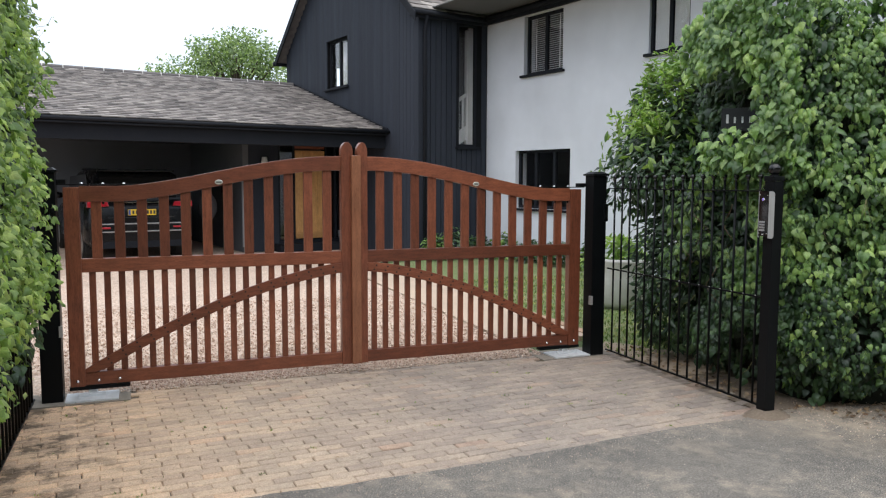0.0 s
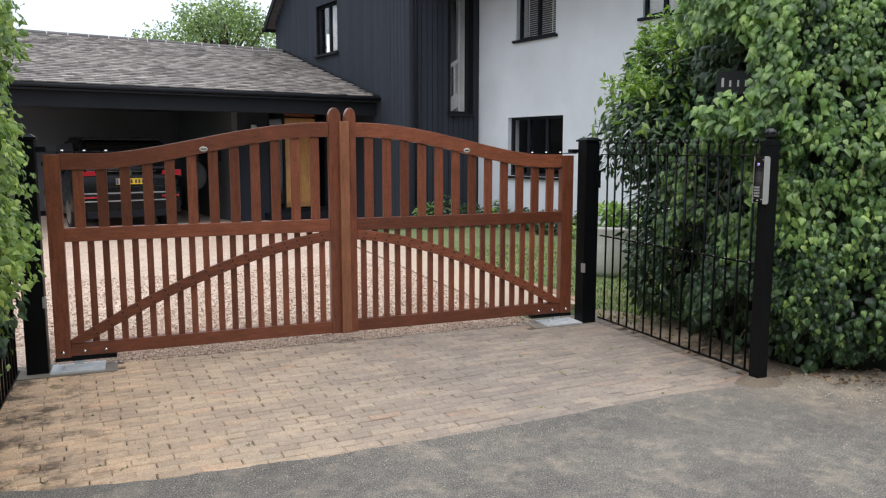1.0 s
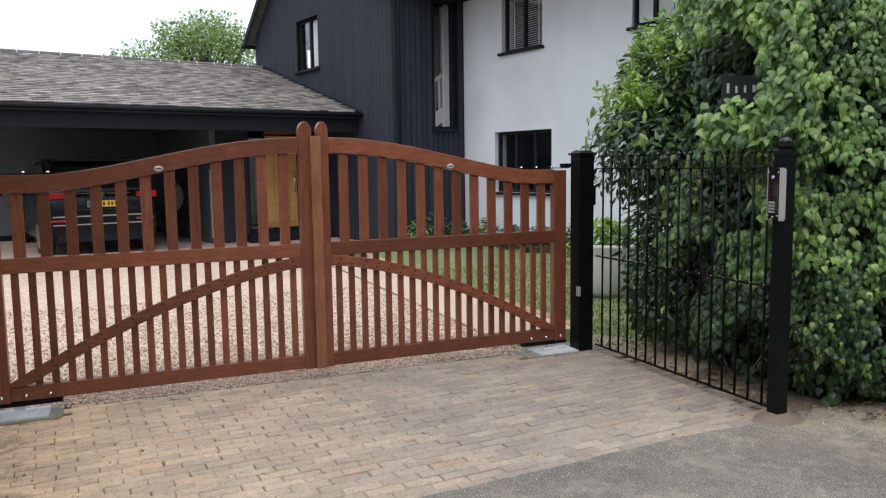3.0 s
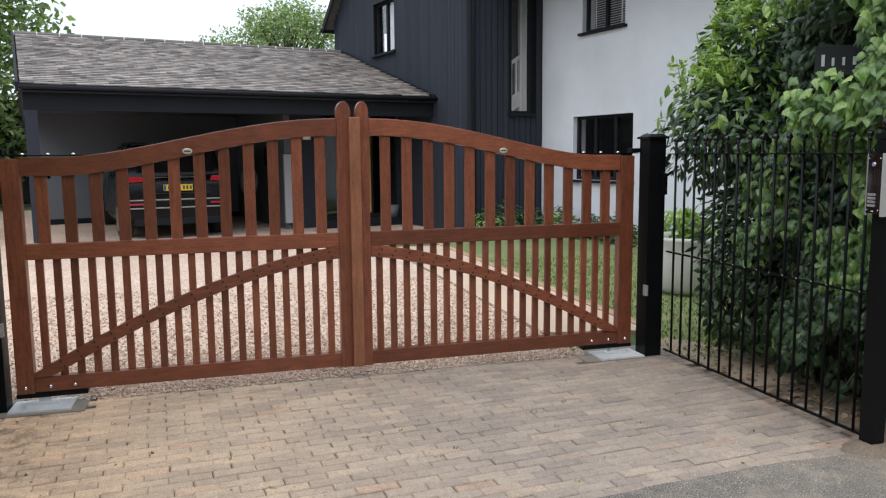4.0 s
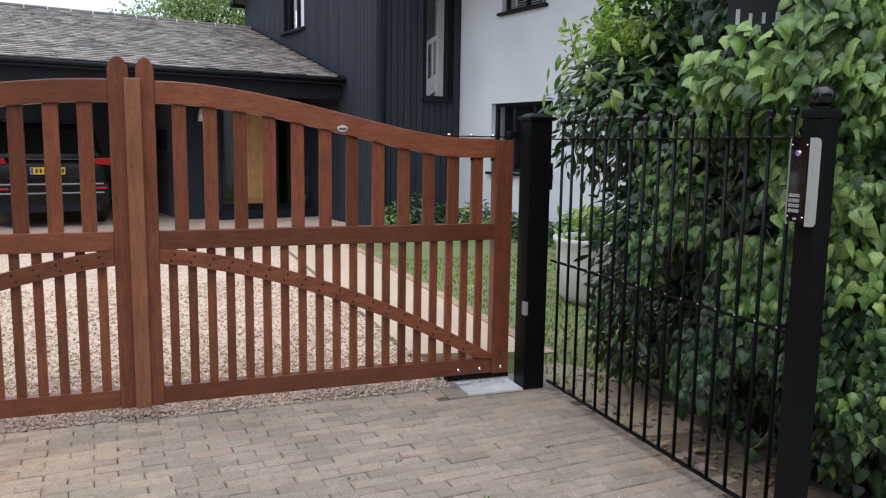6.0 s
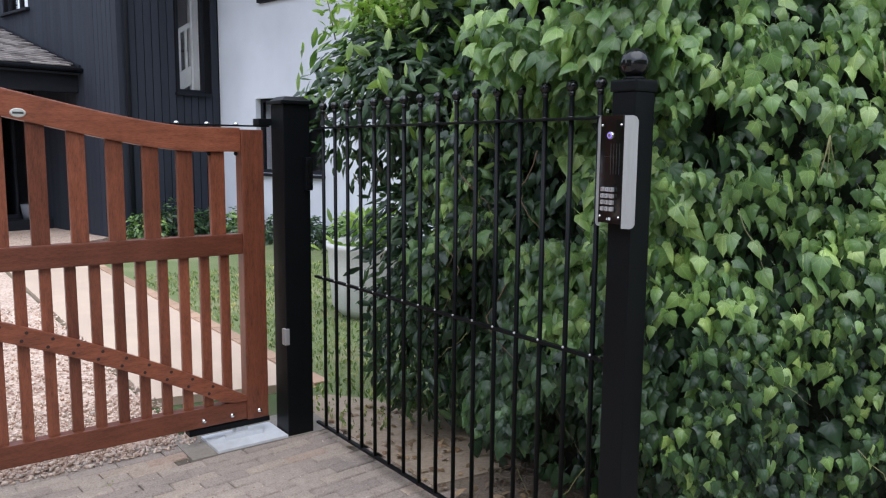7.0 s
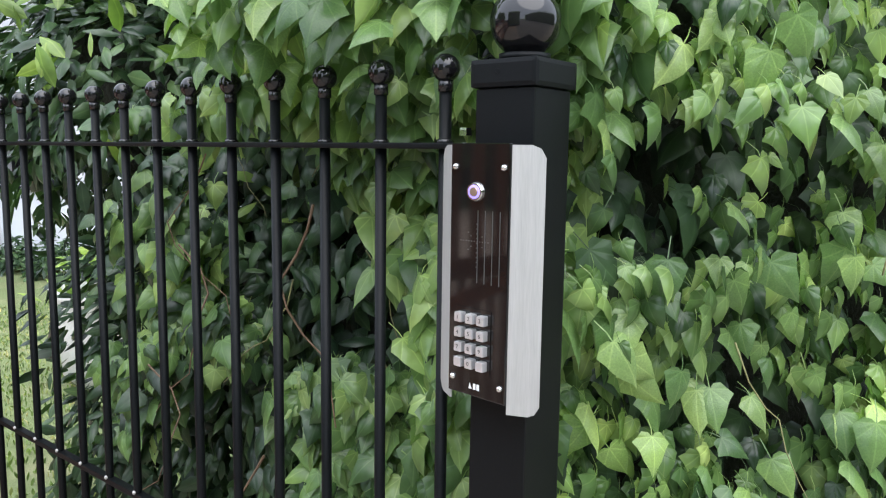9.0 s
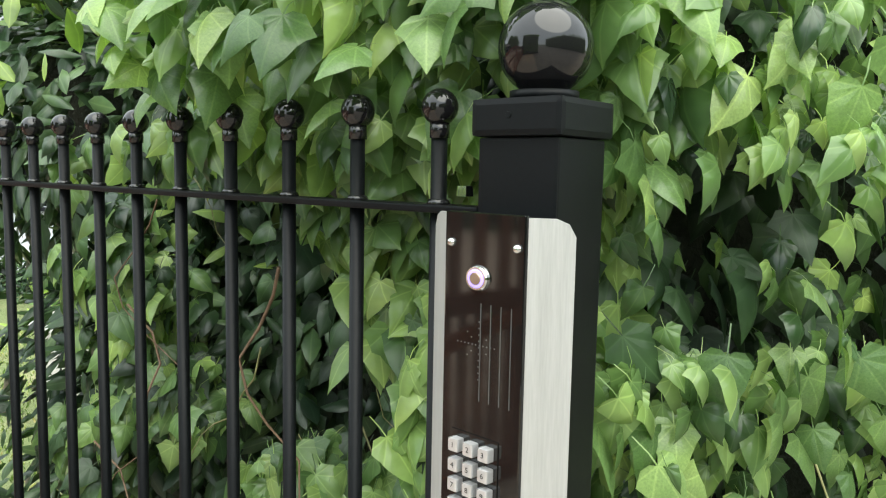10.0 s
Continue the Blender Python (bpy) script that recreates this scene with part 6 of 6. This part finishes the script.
# the house sign in the hedge
sign = thing("house_sign", "dark slate house sign with pale letter bars, half hidden by ivy", "sign", pose(4.52, 4.81, 2.045, 0, 0, -46))
part("board", box(-0.28, 0.28, 0, 0.02, -0.085, 0.085, 0.003), SLATE_SIGN, sign)
for i, (w, h) in enumerate(((0.044, 0.066), (0.036, 0.046), (0.036, 0.046), (0.046, 0.046))):
    x = -0.245 + 0.054 * i
    part("letter_bar", box(x, x + w * 0.4, -0.003, -0.0005, -0.028, -0.028 + h, 0.001), WHITE_INK, sign)
part("post", box(0.20, 0.25, 0.022, 0.06, -2.06, 0.05), DARK_PAINT, sign)

# dust and soil heaped at the foot of the end post
bm = bmesh.new()
rings = []
for r, z in ((0.0, 0.042), (0.06, 0.042), (0.08, 0.032), (0.10, 0.020), (0.125, 0.009), (0.15, -0.01)):
    rings.append([bm.verts.new((PX + (r + 0.02 * lump(k, r * 9, 0, 1.3) * (r > 0.05)) * math.cos(6.2832 * k / 26) * 1.25, PY - 0.02 + (r + 0.02 * lump(k, r * 7, 3, 1.3) * (r > 0.05)) * math.sin(6.2832 * k / 26), z + 0.004 * lump(k, r * 30, 7, 0.9))) for k in range(26)] if r else [bm.verts.new((PX, PY - 0.02, z))])
for k in range(26):
    bm.faces.new((rings[0][0], rings[1][k], rings[1][(k + 1) % 26]))
    for a, b in zip(rings[1:], rings[2:]):
        bm.faces.new((a[k], b[k], b[(k + 1) % 26], a[(k + 1) % 26]))
heap = part("soil_heap", bm, DRY_SOIL, None, "", True)
tagged(heap, "low heap of pale dusty soil round the post foot", "soil", kind="structure")

# leaf litter, grass at the lawn's edge
litter = tagged(thing("leaf_litter", "scattered dry fallen leaves along the hedge foot", "litter"), kind="stuff")
k = 420
s = rng.uniform(0.1, 2.6, k)
p = np.stack([A[0] + along[0] * s + rng.normal(0.12, 0.16, k), A[1] + along[1] * s + rng.normal(0.22, 0.16, k), np.full(k, 0.022)], axis=1)
leaf_cloud("leaves", LEAF_IVY, basis(rng.normal(0, 0.25, (k, 3)) + np.array((0, 0, 1)), rng.normal(0, 1, (k, 3))), p, rng.uniform(0.014, 0.036, k), LITTER, litter)
k = 200
p = np.stack([rng.uniform(4.2, 4.7, k), rng.uniform(4.5, 6.4, k), np.full(k, 0.015)], axis=1)
leaf_cloud("leaves", LEAF_IVY, basis(rng.normal(0, 0.25, (k, 3)) + np.array((0, 0, 1)), rng.normal(0, 1, (k, 3))), p, rng.uniform(0.02, 0.05, k), LITTER, litter)
turf = tagged(thing("grass", "short uneven grass of the lawn", "grass"), kind="stuff")
k = 9000
p = np.stack([rng.uniform(4.62, 7.2, k), rng.uniform(6.2, 11.5, k), np.zeros(k)], axis=1)
p[:350, 0], p[:350, 1] = rng.uniform(4.25, 5.0, 350), rng.uniform(6.0, 6.9, 350)
leaf_cloud("blades", LEAF_LONG, basis(rng.normal(0, 1, (k, 3)) * np.array((1, 1, 0.2)), rng.normal(0, 0.45, (k, 3)) + np.array((0, 0, 1.0))), p, rng.uniform(0.02, 0.045, k), GRASS, turf)

# pebbles along the gate
pebbles = tagged(thing("pebbles", "loose rounded beige pebbles of the drive", "gravel"), kind="stuff")
ico = bmesh.new()
bmesh.ops.create_icosphere(ico, subdivisions=1, radius=1.0)
iv = np.array([v.co[:] for v in ico.verts])
ifc = [tuple(v.index for v in f.verts) for f in ico.faces]
ico.free()
iv = iv * (1 + rng.uniform(-0.18, 0.18, (len(iv), 1)))


def scatter_stones(k, xlo, xhi, ylo, yhi, lo, hi, zlift=0.0):
    m = np.array([np.array((pose(0, 0, 0, 0, 0, a) @ Matrix.Diagonal((1, f, g, 1))).to_3x3()) for a, f, g in zip(rng.uniform(0, 360, k), rng.uniform(0.55, 0.95, k), rng.uniform(0.4, 0.65, k))])
    size = rng.uniform(lo, hi, k)
    p = np.stack([rng.uniform(xlo, xhi, k), ylo + (yhi - ylo) * rng.uniform(0, 1, k) ** 1.4, size * 0.25 + zlift], axis=1)
    return leaf_cloud("stones", (iv, ifc, [0.0] * len(iv)), m, p, size, PEBBLE, pebbles)


scatter_stones(10000, -0.5, 3.62, 6.47, 7.3, 0.006, 0.013)
scatter_stones(14000, -2.5, 3.6, 7.2, 10.5, 0.007, 0.014)
scatter_stones(1500, -0.3, 3.6, 6.39, 6.52, 0.006, 0.013, 0.003)

# grit and dry leaves along the road's edge
k = 2200
s = rng.uniform(0.1, 2.8, k)
o = rng.uniform(-0.35, 0.35, k) + rng.normal(0, 0.1, k)
p = np.stack([A[0] + along[0] * s + out_r[0] * o, A[1] + along[1] * s + out_r[1] * o, np.full(k, 0.009)], axis=1)
foot_m = np.array([np.array((pose(0, 0, 0, 0, 0, a) @ Matrix.Diagonal((1, 0.7, 0.6, 1))).to_3x3()) for a in rng.uniform(0, 360, k)])
foot_p, foot_s = p, rng.uniform(0.0012, 0.005, k)
k = 1600
x = rng.uniform(0.4, 6.4, k)
p = np.stack([x, np.interp(x, [e[0] for e in EDGE], [e[1] for e in EDGE]) - np.abs(rng.normal(0, 0.16, k)) + 0.03, np.full(k, 0.009)], axis=1)
m = np.array([np.array((pose(0, 0, 0, 0, 0, a) @ Matrix.Diagonal((1, 0.7, 0.6, 1))).to_3x3()) for a in rng.uniform(0, 360, k)])
grit = tagged(thing("road_grit", "loose pale grit along the asphalt edge", "grit"), kind="stuff")
leaf_cloud("grains", (iv, ifc), m, p, rng.uniform(0.001, 0.0032, k), PEBBLE, grit)
leaf_cloud("grains", (iv, ifc), foot_m, foot_p, foot_s, PEBBLE, grit)
k = 170
p = np.stack([rng.uniform(-0.3, 4.05, k), rng.uniform(4.2, 6.3, k), np.full(k, 0.009)], axis=1)
leaf_cloud("leaves", LEAF_SMALL, basis(rng.normal(0, 0.25, (k, 3)) + np.array((0, 0, 1)), rng.normal(0, 1, (k, 3))), p, rng.uniform(0.006, 0.022, k), LITTER, litter)
k = 900
p = np.stack([rng.uniform(-0.4, 4.1, k), rng.uniform(4.25, 6.4, k), np.full(k, 0.004)], axis=1)
m = np.array([np.array((pose(0, 0, 0, 0, 0, a) @ Matrix.Diagonal((1, 0.7, 0.6, 1))).to_3x3()) for a in rng.uniform(0, 360, k)])
leaf_cloud("grains", (iv, ifc), m, p, rng.uniform(0.0012, 0.0042, k), PEBBLE, grit)
k = 3200
p = np.stack([rng.uniform(-0.5, 6.5, k), rng.uniform(2.3, 4.3, k), np.full(k, 0.0085)], axis=1)
p = p[p[:, 1] < np.interp(p[:, 0], [e[0] for e in EDGE], [e[1] for e in EDGE])]
m = np.array([np.array((pose(0, 0, 0, 0, 0, a) @ Matrix.Diagonal((1, 0.7, 0.5, 1))).to_3x3()) for a in rng.uniform(0, 360, len(p))])
leaf_cloud("grains", (iv, ifc), m, p, rng.uniform(0.001, 0.0034, len(p)), PEBBLE, grit)
weeds = tagged(thing("joint_weeds", "sparse tiny weeds growing in the paving joints", "weeds"), kind="stuff")
spots_w = np.stack([rng.uniform(-0.3, 4.0, 46), rng.uniform(4.3, 6.3, 46)], axis=1)
p = np.concatenate([np.column_stack([q[0] + rng.normal(0, 0.012, 9), q[1] + rng.normal(0, 0.006, 9), np.full(9, -0.004)]) for q in spots_w])
k = len(p)
leaf_cloud("blades", LEAF_LONG, basis(rng.normal(0, 1, (k, 3)) * np.array((1, 1, 0.3)), rng.normal(0, 0.8, (k, 3)) + np.array((0, 0, 1.0))), p, rng.uniform(0.008, 0.022, k), GRASS, weeds)

# ---- brick paving ----
paving = tagged(thing("paving", "worn tan clay brick paving in running courses", "pavement"), kind="structure")
bm = box(-0.1004, 0.1004, -0.0342, 0.0342, -0.05, 0.0)
bmesh.ops.bevel(bm, geom=[e for e in bm.edges if all(v.co.z > -0.01 for v in e.verts)], offset=0.0055, segments=1, affect="EDGES")
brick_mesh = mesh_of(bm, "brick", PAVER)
bv, bf = [tuple(v.co) for v in brick_mesh.vertices], [tuple(q.vertices) for q in brick_mesh.polygons]
C = pose(1.15, 5.44, 0, 0, 0, 4.7)
spots = []
for r in range(-22, 19):
    for c in range(-15, 20):
        q = C @ Vector((c * 0.203 + (0.1015 if r % 2 else 0.0) + 0.03 * lump(r, 3, 0, 1.7), r * 0.0745 + 0.005 * lump(c, r, 5, 0.31), 0))
        if -0.72 < q.x < 4.26 and 4.0 < q.y < 6.46 and not (q.x < 0.12 and q.y > 6.2) and not (q.x > 3.52 and q.y > 6.22):
            spots.append(q)
spots.sort(key=lambda q: (q.x - 1.9) ** 2 * 0.35 + (q.y - 5.2) ** 2)
verts, faces = [], []
for i, q in enumerate(spots):
    m = Matrix.Translation((q.x + rnd.uniform(-0.003, 0.003), q.y + rnd.uniform(-0.003, 0.003), rnd.uniform(-0.002, 0.0025))) @ Euler((rnd.uniform(-0.012, 0.012), rnd.uniform(-0.008, 0.008), radians(4.7) + rnd.uniform(-0.022, 0.022))).to_matrix().to_4x4()
    if i < 300:
        o = new("brick", brick_mesh)
        o.parent, o.matrix_basis = paving, m
    else:
        k = len(verts)
        verts += [m @ Vector(v) for v in bv]
        faces += [tuple(k + j for j in f) for f in bf]
me = bpy.data.meshes.new("bricks")
me.from_pydata(verts, [], faces)
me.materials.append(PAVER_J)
o = tagged(new("outer_bricks", me), kind="stuff")
o.parent = paving

# ---- slates, last ----
slates(croof, (CU0 + 0.12, CE - 0.02, CZ + 0.0), (1, 0, 0), (0, CR - CE, CRZ - CZ), CU1 - CU0 - 0.1, math.hypot(CR - CE, CRZ - CZ) - 0.1, 300)
slates(dark_front, (UD - OV + 0.1, VF - OE - 0.03, 5.07 - OE * 0.867), (1, 0, 0), (0, 1, 0.867), 3.4, 2.0, 0)
slates(white_roof, (UW - OE - 0.03, VF + 2.4, 5.12 - OE * 0.8), (0, -1, 0), (1, 0, 0.8), 9.0, 2.0, 0)
